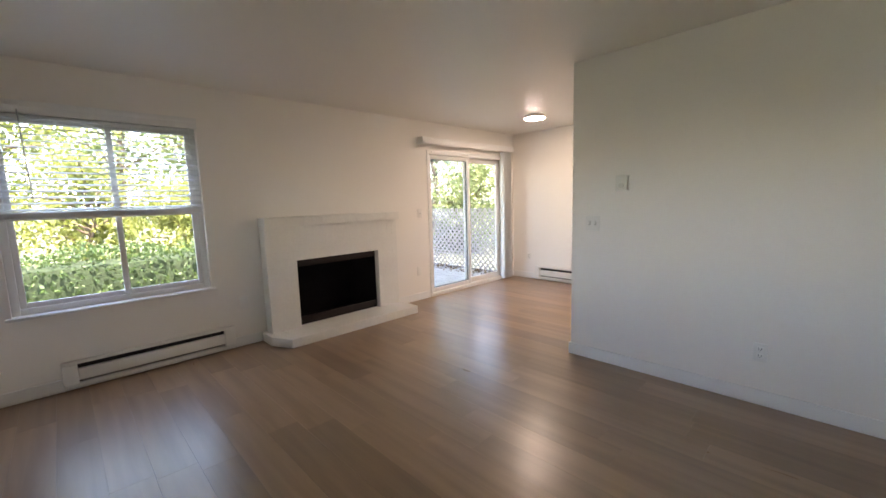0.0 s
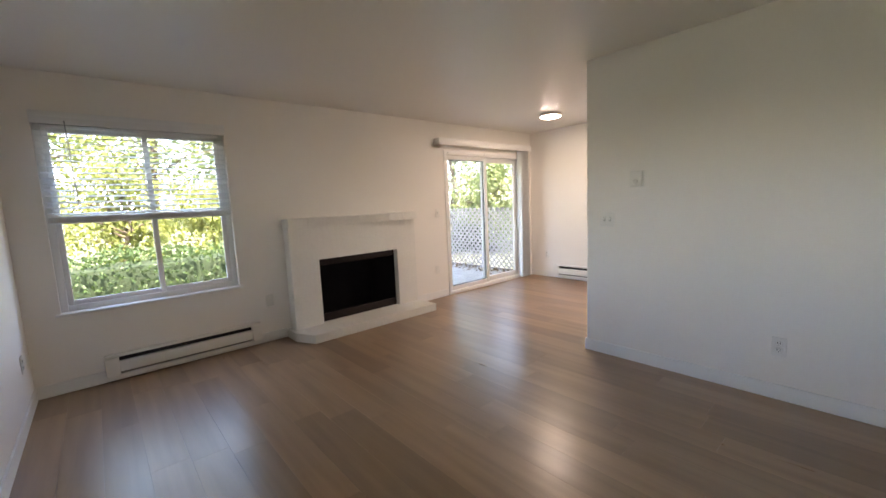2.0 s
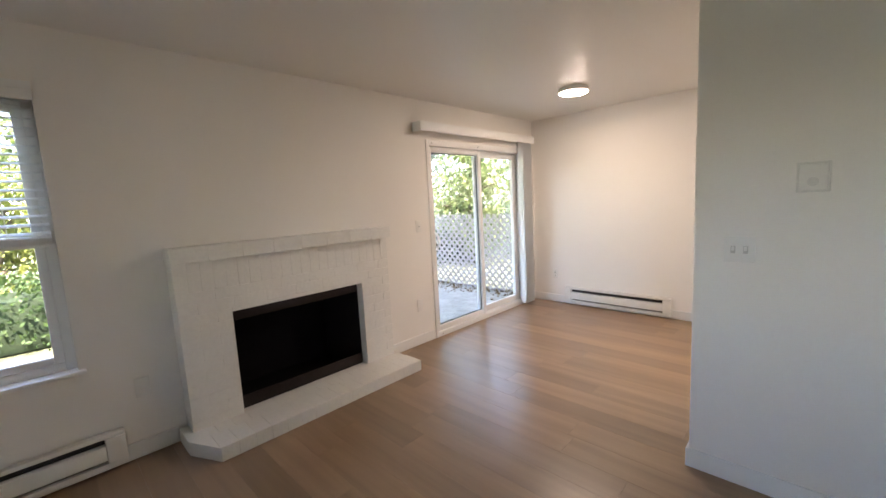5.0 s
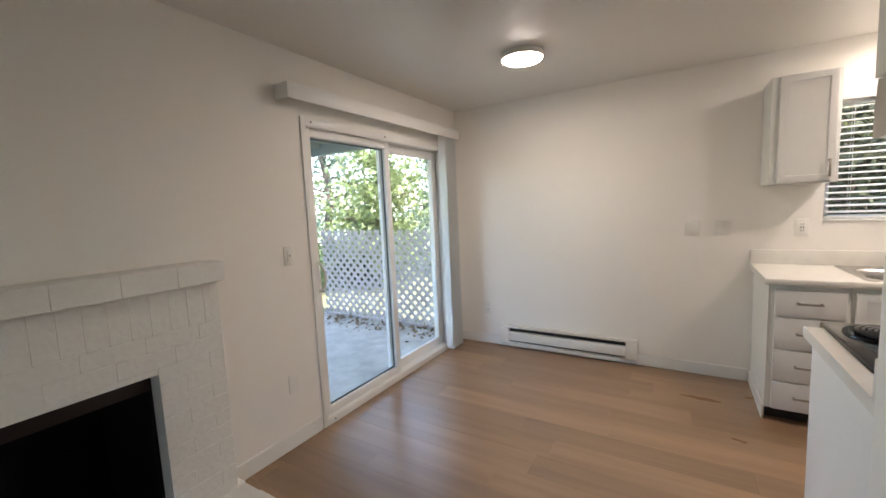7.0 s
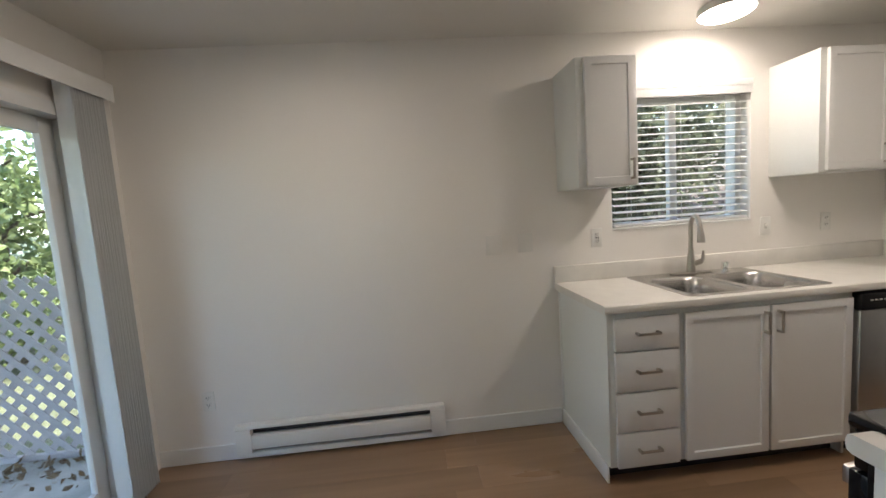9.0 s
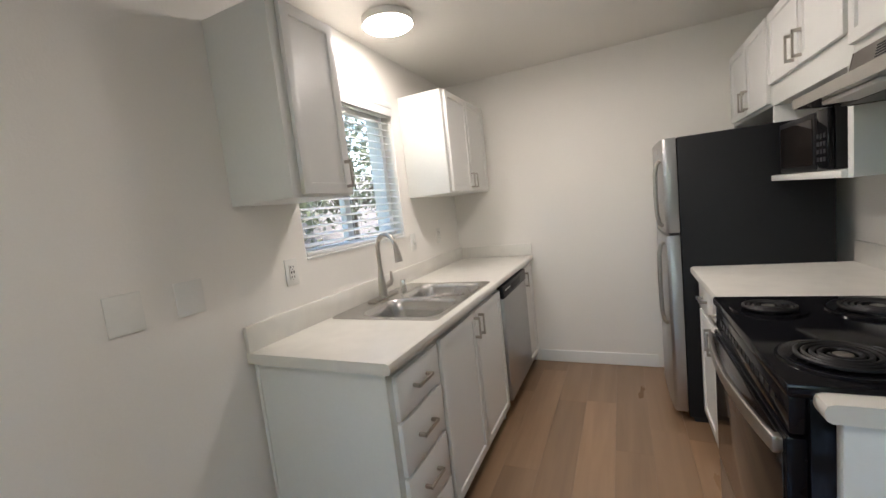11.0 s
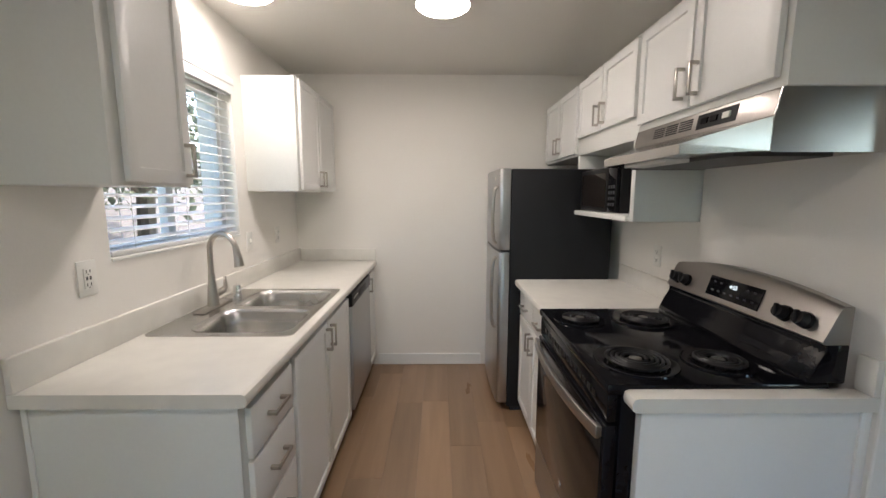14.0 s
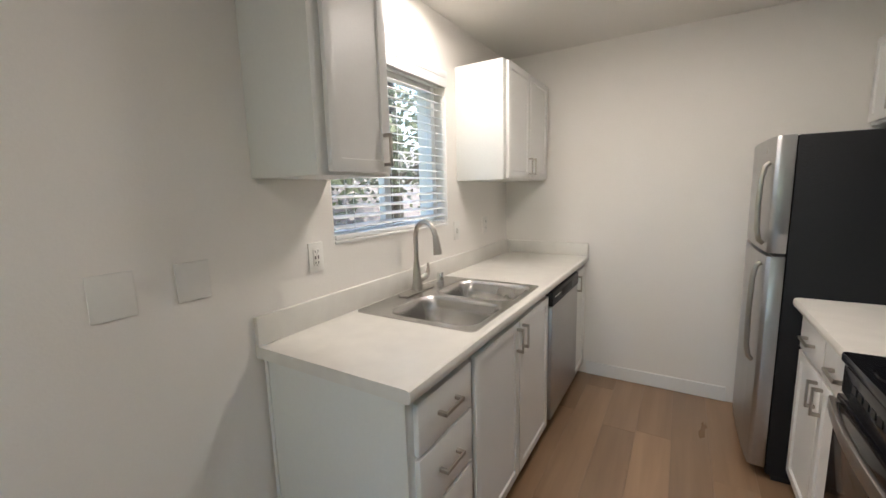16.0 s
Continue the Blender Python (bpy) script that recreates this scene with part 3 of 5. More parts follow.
# ---- fireplace ----
FX0, FX1, FY, FZ = 1.47, 3.045, 3.95, 1.135
OX0, OX1, OZ0, OZ1 = 1.768, 2.763, 0.095, 0.783
fp = thing("fireplace", (2.25, 4.02, 0), "white-painted brick fireplace with black firebox and raised hearth", "fireplace")
bm = bmesh.new()
g = 0.0016
for x0, x1, z0, z1 in ((FX0, OX0, 0, FZ), (OX1, FX1, 0, FZ), (OX0, OX1, OZ1, FZ)):
    box(bm, x0 + g, FY + g, z0, x1 - g * (x1 == FX1), YN - 0.002, z1)
core = part("surround", bm, MORTAR, fp, smooth=False)
for x0, x1, y0, y1, z0, z1 in ((FX0 - 0.01, FX1 + 0.01, FY - 0.045, YN - 0.002, FZ + 0.003, FZ + 0.092),):
    mantel = part("mantel", B(x0 + 0.004, y0 + 0.004, z0, x1 - 0.004, y1, z1 - 0.003), MORTAR, fp)
bm = bmesh.new()
HX0, HX1, HY = 1.42, 3.085, 3.640
prism(bm, [(HX0 + 0.004, YN - 0.016), (HX0 + 0.004, 3.86), (1.53, HY + 0.004), (HX1 - 0.004, HY + 0.004), (HX1 - 0.004, YN - 0.016)], 2, 0.001, 0.086)
hearth = part("hearth", bm, MORTAR, fp, smooth=False)
rng = random.Random(4)


def brick(parent, x0, y0, z0, x1, y1, z1):
    j = 0.0003
    d = rng.uniform(-0.0007, 0.0007)
    part("brick", B(x0 + j, y0 + d, z0 + j, x1 - j, y1, z1 - j, bev=0.0016, seg=1), BRICK, parent)


row, z = 0, 0.0
while z < FZ - 0.18:
    z1 = min(z + 0.0735, FZ - 0.185)
    for seg0, seg1 in ((FX0, OX0), (OX1, FX1)) if z < OZ1 - 0.03 else ((FX0, FX1),):
        x = seg0
        first = 0.105 if row % 2 else 0.21
        while x < seg1 - 0.001:
            x1 = min(x + first, seg1)
            if seg1 - x1 < 0.05:
                x1 = seg1
            brick(core, x, FY, max(z, 0.088), x1, FY + 0.09, z1)
            x, first = x1, 0.21
    z, row = z1, row + 1
    if z1 >= FZ - 0.186:
        break
n = 22
for i in range(n):
    x = FX0 + (FX1 - FX0) * i / n
    brick(core, x, FY, FZ - 0.185, x + (FX1 - FX0) / n, FY + 0.09, FZ)
n = 8
for i in range(n):
    a, b = FX0 - 0.012, FX1 + 0.012
    brick(mantel, a + (b - a) * i / n, FY - 0.048, FZ + 0.001, a + (b - a) * (i + 1) / n, FY + 0.05, FZ + 0.094)
n = 16
for i in range(n):
    a, b = 1.53, HX1
    brick(hearth, a + (b - a) * i / n, HY, 0.002, a + (b - a) * (i + 1) / n, HY + 0.19, 0.090)
    if i:
        brick(hearth, a + (b - a) * (i - 0.5) / n, HY + 0.19, 0.002, min(b, a + (b - a) * (i + 0.5) / n), FY + 0.004, 0.090)
brick(hearth, FX1 + 0.002, FY + 0.006, 0.002, HX1, YN - 0.016, 0.090)
bm = prism(bmesh.new(), [(HX0, YN - 0.016), (HX0, 3.86), (1.529, HY), (1.529, FY), (FX0, FY + 0.004), (FX0 - 0.002, YN - 0.016)], 2, 0.002, 0.0895, 0.003)
part("brick", bm, BRICK, hearth)
for plate_name, x0, y0, z0, x1, y1, z1 in (("back_lining", OX0 + 0.002, 4.60, 0.0, OX1 - 0.002, 4.62, 0.79),
                                           ("side_lining", OX0 + 0.002, FY + 0.076, 0.002, OX0 + 0.014, 4.599, 0.79),
                                           ("side_lining", OX1 - 0.014, FY + 0.076, 0.002, OX1 - 0.002, 4.599, 0.79),
                                           ("top_lining", OX0 + 0.0145, FY + 0.09, 0.776, OX1 - 0.0145, 4.599, 0.79),
                                           ("firebox_floor", OX0 + 0.0145, FY + 0.09, 0.002, OX1 - 0.0145, 4.599, 0.03)):
    part(plate_name, B(x0, y0, z0, x1, y1, z1), SOOT, fp, "sooty black firebox lining", smooth=False)
part("top_bar", B(OX0 + 0.011, FY + 0.055, OZ1 - 0.075, OX1 - 0.013, FY + 0.075, OZ1 - 0.002, bev=0.003), BRONZE, fp, "dark bronze metal hood strip")
part("bottom_bar", B(OX0 + 0.011, FY + 0.055, 0.091, OX1 - 0.013, FY + 0.075, 0.175, bev=0.003), BRONZE, fp, "dark bronze metal lower strip")


# ---- kitchen window ----
kw = thing("window_2", (XE + 0.09, 0.79, KZ0), "white vinyl kitchen window with tiled reveal", "window", kind="structure")
kw["label"] = "white vinyl sliding kitchen window in a deep reveal"
part("window_frame", frame_rect(bmesh.new(), 1, KY0, KY1, KZ0, KZ1, XE + 0.075, XE + 0.125, 0.04), VINYL, kw)
part("mullion", B(XE + 0.08, 0.765, KZ0 + 0.04, XE + 0.12, 0.815, KZ1 - 0.04, bev=0.003), VINYL, kw)
pane("pane", B(XE + 0.095, KY0 + 0.04, KZ0 + 0.04, XE + 0.099, 0.765, KZ1 - 0.04), kw)
pane("pane", B(XE + 0.095, 0.815, KZ0 + 0.04, XE + 0.099, KY1 - 0.04, KZ1 - 0.04), kw)
part("window_sill", B(XE - 0.006, KY0 + 0.001, KZ0 - 0.001, XE + 0.075, KY1 - 0.001, KZ0 + 0.012, bev=0.003), TRIM, kw)
blind("kitchen_blind", 1, KY0 + 0.012, KY1 - 0.012, XE + 0.030, KZ1 + 0.055, KZ0 + 0.014, 0.043, radians(12),
      "white lowered horizontal blind with open slats", head=0.075)


# ---- kitchen cabinets ----
def shaker(name, parent, xf, sg, y0, y1, z0, z1, rail=0.052):
    """A framed door or plain drawer front whose face is at x=xf, facing sg along x. rail 0: plain slab."""
    bm = B(min(xf, xf - sg * 0.019), y0, z0, max(xf, xf - sg * 0.019), y1, z1, bev=0.003)
    if rail:
        bm.faces.ensure_lookup_table()
        f = max((q for q in bm.faces if q.normal.x * sg > 0.9), key=lambda q: q.calc_area())
        bmesh.ops.inset_individual(bm, faces=[f], thickness=rail)
        bmesh.ops.inset_individual(bm, faces=[f], thickness=0.004)
        for v in f.verts:
            v.co.x -= sg * 0.008
    return part(name, bm, CAB, parent)


def pull(parent, xf, sg, y, z, upright, length=0.110):
    """A square bar pull on two posts."""
    bm = bmesh.new()
    h, w, out = length / 2, 0.0062, 0.032
    if upright:
        box(bm, min(xf + sg * (out - 0.008), xf + sg * out), y - w, z - h, max(xf + sg * (out - 0.008), xf + sg * out), y + w, z + h, 0.002)
        for e in (-h + w, h - w):
            box(bm, min(xf, xf + sg * out), y - w, z + e - w, max(xf, xf + sg * out), y + w, z + e + w, 0.0015)
    else:
        box(bm, min(xf + sg * (out - 0.008), xf + sg * out), y - h, z - w, max(xf + sg * (out - 0.008), xf + sg * out), y + h, z + w, 0.002)
        for e in (-h + w, h - w):
            box(bm, min(xf, xf + sg * out), y + e - w, z - w, max(xf, xf + sg * out), y + e + w, z + w, 0.0015)
    part("handle", bm, NICKEL, parent, "brushed nickel bar pull")


LF = 5.080     # face frame of the sink-side base cabinets
LD = LF - 0.021
# drawer unit
dc = thing("drawer_cabinet", (5.37, 1.44, 0), "white base cabinet with four drawers under the counter", "cabinet")
part("body", B(LF, 1.246, 0.09, XE - 0.002, 1.6040, 0.872, bev=0.002), CABBODY, dc)
bm = prism(bmesh.new(), [(LF, 0.09), (LF, 0.87), (XE - 0.014, 0.87), (XE - 0.014, 0.001), (LF + 0.07, 0.001), (LF + 0.07, 0.09)], 1, 1.6045, 1.6160)
part("end_panel", bm, CABBODY, dc, "pale greenish-white end panel")
part("toe_trim", B(LF + 0.012, 1.6165, 0.001, XE - 0.016, 1.6270, 0.095, bev=0.003), TRIM, dc, "white base trim on the end panel")
part("corner_strip", B(XE - 0.03, 1.6165, 0.096, XE - 0.0145, 1.6230, 0.872, bev=0.002), TRIM, dc)
# toe kicks are near-black: the shadow under the cabinets is in their colour
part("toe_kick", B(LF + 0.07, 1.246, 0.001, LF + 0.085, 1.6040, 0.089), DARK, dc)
for z0, z1 in ((0.685, 0.845), (0.482, 0.674), (0.279, 0.471), (0.094, 0.268)):
    d = shaker("drawer", dc, LD, -1, 1.268, 1.5860, z0, z1, 0)
    pull(d, LD, -1, 1.430, (z0 + z1) / 2 + 0.005, False, 0.115)
# sink unit
sc = thing("sink_cabinet", (5.37, 0.79, 0), "white double-door base cabinet under the sink", "cabinet")
part("body", B(LF, 0.336, 0.09, LF + 0.02, 1.2455, 0.872, bev=0.002), CABBODY, sc)
part("side_panel", B(LF + 0.0205, 0.336, 0.001, XE - 0.002, 0.352, 0.872), CABBODY, sc)
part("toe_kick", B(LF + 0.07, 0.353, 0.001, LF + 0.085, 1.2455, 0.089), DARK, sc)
d = shaker("door", sc, LD, -1, 0.797, 1.232, 0.094, 0.845)
pull(d, LD, -1, 0.825, 0.765, True)
d = shaker("door", sc, LD, -1, 0.350, 0.785, 0.094, 0.845)
pull(d, LD, -1, 0.757, 0.765, True)
# dishwasher
dw = thing("dishwasher", (5.37, 0.02, 0), "stainless steel dishwasher with black control strip", "dishwasher")
part("tub", B(LF + 0.01, -0.285, 0.1, XE - 0.01, 0.330, 0.868), BLACKMATT, dw)
part("door", B(LD - 0.014, -0.283, 0.115, LF + 0.009, 0.328, 0.778, bev=0.006), STEELV, dw, "brushed stainless door")
cp = part("control_strip", B(LD - 0.018, -0.283, 0.781, LF + 0.009, 0.328, 0.862, bev=0.006), BLACKMATT, dw, "glossy black control strip")
part("pocket_handle", B(LD - 0.021, -0.09, 0.800, LD - 0.0175, 0.135, 0.842, bev=0.0015), DARK, cp)
for i in range(5):
    part("button", B(LD - 0.0195, 0.17 + i * 0.025, 0.825, LD - 0.0178, 0.185 + i * 0.025, 0.832), PLASTIC, cp)
part("toe_kick", B(LF + 0.05, -0.285, 0.001, LF + 0.065, 0.330, 0.098), DARK, dw)
# end unit
ec = thing("end_cabinet", (5.37, -0.45, 0), "narrow white base cabinet in the corner", "cabinet")
part("body", B(LF, YS + 0.002, 0.09, XE - 0.002, -0.288, 0.872, bev=0.002), CABBODY, ec)
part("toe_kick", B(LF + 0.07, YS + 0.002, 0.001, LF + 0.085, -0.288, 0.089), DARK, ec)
d = shaker("door", ec, LD, -1, YS + 0.025, -0.305, 0.094, 0.845, 0.045)
pull(d, LD, -1, -0.335, 0.765, True)

# sink-side worktop with a cut-out, backsplash in one piece
CT0, CT1 = 0.874, 0.915
SX0, SX1, SY0, SY1 = 5.082, 5.655, 0.425, 1.195
wt = thing("worktop", (5.36, 0.53, CT0), "off-white speckled laminate worktop with upstand", "worktop")
CX = 5.042
bm = bmesh.new()
ox, oy = (SX0 + 0.02, SX1 - 0.015), (SY0 + 0.015, SY1 - 0.015)
rings = []
for z in (CT0, CT1):
    rings.append([[bm.verts.new((x, y, z)) for x, y in q] for q in (
        ((CX + 0.015, YS + 0.002), (XE - 0.002, YS + 0.002), (XE - 0.002, 1.640), (CX + 0.015, 1.640)),
        ((ox[0], oy[0]), (ox[1], oy[0]), (ox[1], oy[1]), (ox[0], oy[1])))])
for i in range(4):
    j = (i + 1) % 4
    for r, flip in ((rings[0], 1), (rings[1], 0)):
        f = (r[0][i], r[0][j], r[1][j], r[1][i])
        bm.faces.new(f[::-1] if flip else f)
    bm.faces.new((rings[0][0][i], rings[0][0][j], rings[1][0][j], rings[1][0][i]))
    bm.faces.new((rings[0][1][j], rings[0][1][i], rings[1][1][i], rings[1][1][j]))
part("top", bm, LAMINATE, wt)
part("front_edge", prism(bmesh.new(), [(CX + 0.012, CT0), (CX + 0.003, CT0 + 0.005), (CX, CT0 + 0.015), (CX, CT1 - 0.015), (CX + 0.004, CT1 - 0.004), (CX + 0.015, CT1), (CX + 0.015, CT0)], 1, YS + 0.002, 1.640), LAMINATE, wt)
part("backsplash", box(bmesh.new(), XE - 0.022, YS + 0.002, CT1 + 0.0003, XE - 0.001, 1.640, 1.018, 0.004), LAMINATE, wt)
part("backsplash", box(bmesh.new(), CX + 0.004, YS + 0.001, CT1 + 0.0003, XE - 0.0225, YS + 0.021, 1.012, 0.004), LAMINATE, wt)

# sink
sk = thing("kitchen_sink", (5.36, 0.81, CT1), "double-bowl stainless steel drop-in sink", "sink")


def bowl_grid(bm, x0, x1, y0, y1, depth, n=9):
    """One pressed bowl with rounded corners: rings from the rim down."""
    rings = []
    cx, cy = (x0 + x1) / 2, (y0 + y1) / 2
    for inset, z in ((-0.006, 0.0045), (0.0, 0.002), (0.008, -0.012), (0.018, -0.06), (0.026, -0.12), (0.045, -depth + 0.02), (0.075, -depth + 0.003), (0.12, -depth)):
        ring = []
        r = max(0.03, 0.075 - inset * 0.2)
        hx, hy = (x1 - x0) / 2 - inset, (y1 - y0) / 2 - inset
        for qx, qy, a0 in ((1, 1, 0), (-1, 1, 90), (-1, -1, 180), (1, -1, 270)):
            for k in range(6):
                a = radians(a0 + 90 * k / 5)
                ring.append(bm.verts.new((cx + qx * (hx - r) + r * math.cos(a), cy + qy * (hy - r) + r * math.sin(a), CT1 + z)))
        rings.append(ring)
    k = len(rings[0])
    for a, b in zip(rings, rings[1:]):
        for i in range(k):
            bm.faces.new((a[i], a[(i + 1) % k], b[(i + 1) % k], b[i]))
    bm.faces.new(rings[-1])
    return rings[0]


bowls = ((5.112, 5.52, 0.835, 1.155), (5.112, 5.52, 0.462, 0.785))
for b0 in bowls:
    bm = bmesh.new()
    bowl_grid(bm, *b0, 0.17)
    part("bowl", bm, SINK, sk)
bm = bmesh.new()
# the deck round the bowls: an outer rounded edge bridged to both bowl rims
for (x0, x1, y0, y1) in ((SX0, SX1, SY0, SY1),):
    outline, r = [], 0.03
    for qx, qy, a0 in ((1, 1, 0), (-1, 1, 90), (-1, -1, 180), (1, -1, 270)):
        for k in range(6):
            a = radians(a0 + 90 * k / 5)
            outline.append(((x0 + x1) / 2 + qx * ((x1 - x0) / 2 - r) + r * math.cos(a), (y0 + y1) / 2 + qy * ((y1 - y0) / 2 - r) + r * math.sin(a)))
    lo = [bm.verts.new((x, y, CT1 + 0.0006)) for x, y in outline]
    hi = [bm.verts.new((x, y, CT1 + 0.0045)) for x, y in outline]
    k = len(lo)
    for i in range(k):
        bm.faces.new((lo[i], lo[(i + 1) % k], hi[(i + 1) % k], hi[i]))
    edges = [bm.edges.get((hi[i], hi[(i + 1) % k])) for i in range(k)]
    for (bx0, bx1, by0, by1) in bowls:
        ring, rr = [], 0.0762
        cx, cy, hx, hy = (bx0 + bx1) / 2, (by0 + by1) / 2, (bx1 - bx0) / 2 + 0.0055, (by1 - by0) / 2 + 0.0055
        for qx, qy, a0 in ((1, 1, 0), (-1, 1, 90), (-1, -1, 180), (1, -1, 270)):
            for q in range(6):
                a = radians(a0 + 90 * q / 5)
                ring.append(bm.verts.new((cx + qx * (hx - rr) + rr * math.cos(a), cy + qy * (hy - rr) + rr * math.sin(a), CT1 + 0.0045)))
        edges += [bm.edges.new((ring[i], ring[(i + 1) % 24])) for i in range(24)]
    bmesh.ops.triangle_fill(bm, edges=edges, use_beauty=True)
    bmesh.ops.recalc_face_normals(bm, faces=bm.faces[:])
part("deck", bm, SINK, sk, smooth=False)
for b0 in bowls:
    cx, cy = (b0[0] + b0[1]) / 2 + 0.03, (b0[2] + b0[3]) / 2
    part("drain", lathe(bmesh.new(), [(0.045, 0.0), (0.045, 0.003), (0.03, 0.001), (0.01, 0.002)], (cx, cy, CT1 - 0.1695)), CHROME, sk)

# tap
tx, ty, tz = 5.60, 0.80, CT1 + 0.0045
fc = thing("kitchen_tap", (tx, ty, tz), "brushed nickel pull-down gooseneck tap on the sink", "tap")
part("base_plate", box(bmesh.new(), tx - 0.028, ty - 0.125, tz + 0.0005, tx + 0.028, ty + 0.125, tz + 0.009, 0.004), NICKEL, fc)
part("body", lathe(bmesh.new(), [(0.027, 0.009), (0.026, 0.02), (0.021, 0.09), (0.0165, 0.13), (0.0145, 0.16)], (tx, ty, tz)), NICKEL, fc)
pts = [(tx, ty, tz + 0.155), (tx, ty, tz + 0.26)]
for k in range(1, 13):
    a = math.pi * k / 12 * 0.93
    pts.append((tx - 0.082 + 0.082 * math.cos(a), ty - 0.0 * k, tz + 0.275 + 0.082 * math.sin(a)))
TURN_TAP = Matrix.Translation((tx, ty, 0)) @ Matrix.Rotation(radians(-20), 4, 'Z') @ Matrix.Translation((-tx, -ty, 0))


def turned(bm):
    """The tap's upper part stands turned on its base."""
    bmesh.ops.transform(bm, matrix=TURN_TAP, verts=bm.verts[:])
    return bm


part("spout", turned(tube(bmesh.new(), pts, 0.0125, 14)), NICKEL, fc)
ex_, ez_ = pts[-1][0], pts[-1][2]
bm = tube(bmesh.new(), [(ex_, ty, ez_ + 0.004), (ex_ - 0.004, ty, ez_ - 0.02), (ex_ - 0.009, ty, ez_ - 0.045), (ex_ - 0.014, ty, ez_ - 0.085)], [0.0135, 0.0155, 0.0185, 0.0215], 16)
part("spray_head", turned(bm), NICKEL, fc)
part("lever", turned(tube(bmesh.new(), [(tx - 0.005, ty - 0.018, tz + 0.06), (tx - 0.012, ty - 0.05, tz + 0.075), (tx - 0.015, ty - 0.06, tz + 0.09), (tx - 0.008, ty - 0.066, tz + 0.14)], [0.016, 0.017, 0.011, 0.006], 12)), NICKEL, fc)
ag = solid("air_gap_cap", lathe(bmesh.new(), [(0.024, 0.0006), (0.024, 0.004), (0.019, 0.006), (0.019, 0.05), (0.017, 0.056), (0.008, 0.058)], (5.600, 0.575, tz)), CHROME, "chrome dishwasher air gap cap on the sink", "sink fitting")


# ---- wall cabinets, sink side ----
UF = 5.376
for nm, y0, y1, doors, lab in (("wall_cabinet", 1.262, 1.596, ((1.280, 1.556, 1.312),), "white single-door wall cabinet beside the kitchen window"),
                               ("wall_cabinet", YS + 0.002, 0.205, ((-0.205, 0.170, -0.175), (YS + 0.03, -0.215, -0.245)), "white double-door wall cabinet in the corner")):
    wc = thing(nm, ((UF + XE) / 2, (y0 + y1) / 2, 1.48), lab, "cabinet", "wall cabinets")
    part("body", B(UF, y0, 1.478, XE - 0.001, y1, 2.155, bev=0.002), CABBODY, wc)
    for a, b, h in doors:
        d = shaker("door", wc, UF - 0.021, -1, a, b, 1.488, 2.15)
        pull(d, UF - 0.021, -1, h, 1.565, True)


# ---- range side ----
RF = 3.64        # face of the wall cabinets
wr = thing("wall_cabinet", (3.5, -0.26, 1.70), "white double-door wall cabinet over the refrigerator", "cabinet", "wall cabinets")
part("body", B(PX1 + 0.001, YS + 0.002, 1.700, RF, 0.118, 2.135, bev=0.002), CABBODY, wr)
for a, b, h in ((-0.245, 0.105, -0.215), (YS + 0.03, -0.255, -0.285)):
    d = shaker("door", wr, RF + 0.021, 1, a, b, 1.715, 2.128)
    pull(d, RF + 0.021, 1, h, 1.80, True)
wm = thing("wall_cabinet", (3.5, 0.49, 1.34), "white wall cabinet with open microwave shelf", "cabinet", "wall cabinets")
part("body", B(PX1 + 0.001, 0.120, 1.70, RF, 0.872, 2.135, bev=0.002), CABBODY, wm)
bm = bmesh.new()
box(bm, PX1 + 0.001, 0.120, 1.335, RF, 0.138, 1.699, 0.001)
box(bm, PX1 + 0.001, 0.835, 1.335, RF, 0.872, 1.699, 0.001)
box(bm, PX1 + 0.001, 0.1385, 1.335, PX1 + 0.012, 0.8345, 1.699)
part("niche", bm, CABBODY, wm)
part("shelf", box(bmesh.new(), PX1 + 0.0125, 0.1385, 1.335, RF + 0.018, 0.8345, 1.362, 0.003), CAB, wm)
for a, b, h in ((0.502, 0.858, 0.535), (0.138, 0.492, 0.459)):
    d = shaker("door", wm, RF + 0.021, 1, a, b, 1.80, 2.128)
    pull(d, RF + 0.021, 1, h, 1.88, True)
wh = thing("wall_cabinet", (3.5, 1.26, 1.74), "white double-door wall cabinet over the range hood", "cabinet", "wall cabinets")
part("body", B(PX1 + 0.001, 0.874, 1.730, RF, 1.622, 2.135, bev=0.002), CABBODY, wh)
for a, b, h in ((1.256, 1.602, 1.288), (0.890, 1.244, 1.212)):
    d = shaker("door", wh, RF + 0.021, 1, a, b, 1.755, 2.128)
    pull(d, RF + 0.021, 1, h, 1.84, True)

mw = thing("microwave", (3.51, 0.45, 1.364), "black microwave with steel trim on the open shelf", "microwave")
part("body", B(3.385, 0.16, 1.364, 3.605, 0.66, 1.605, bev=0.005), BLACKMATT, mw)
part("door", B(3.6055, 0.163, 1.367, 3.628, 0.545, 1.597, bev=0.004), BLACKMATT, mw, "black door with dark window")
part("window", B(3.6285, 0.185, 1.39, 3.631, 0.53, 1.575, bev=0.001), OVENGLASS, mw)
cp = part("control_panel", B(3.6055, 0.548, 1.367, 3.627, 0.657, 1.597, bev=0.004), BLACK, mw)
for i in range(4):
    for k in range(3):
        part("button", B(3.6272, 0.565 + k * 0.028, 1.40 + i * 0.03, 3.6285, 0.583 + k * 0.028, 1.417 + i * 0.03), mat("key_grey", (0.045, 0.045, 0.05), 0.4) if not (i or k) else bpy.data.materials["key_grey"], cp)

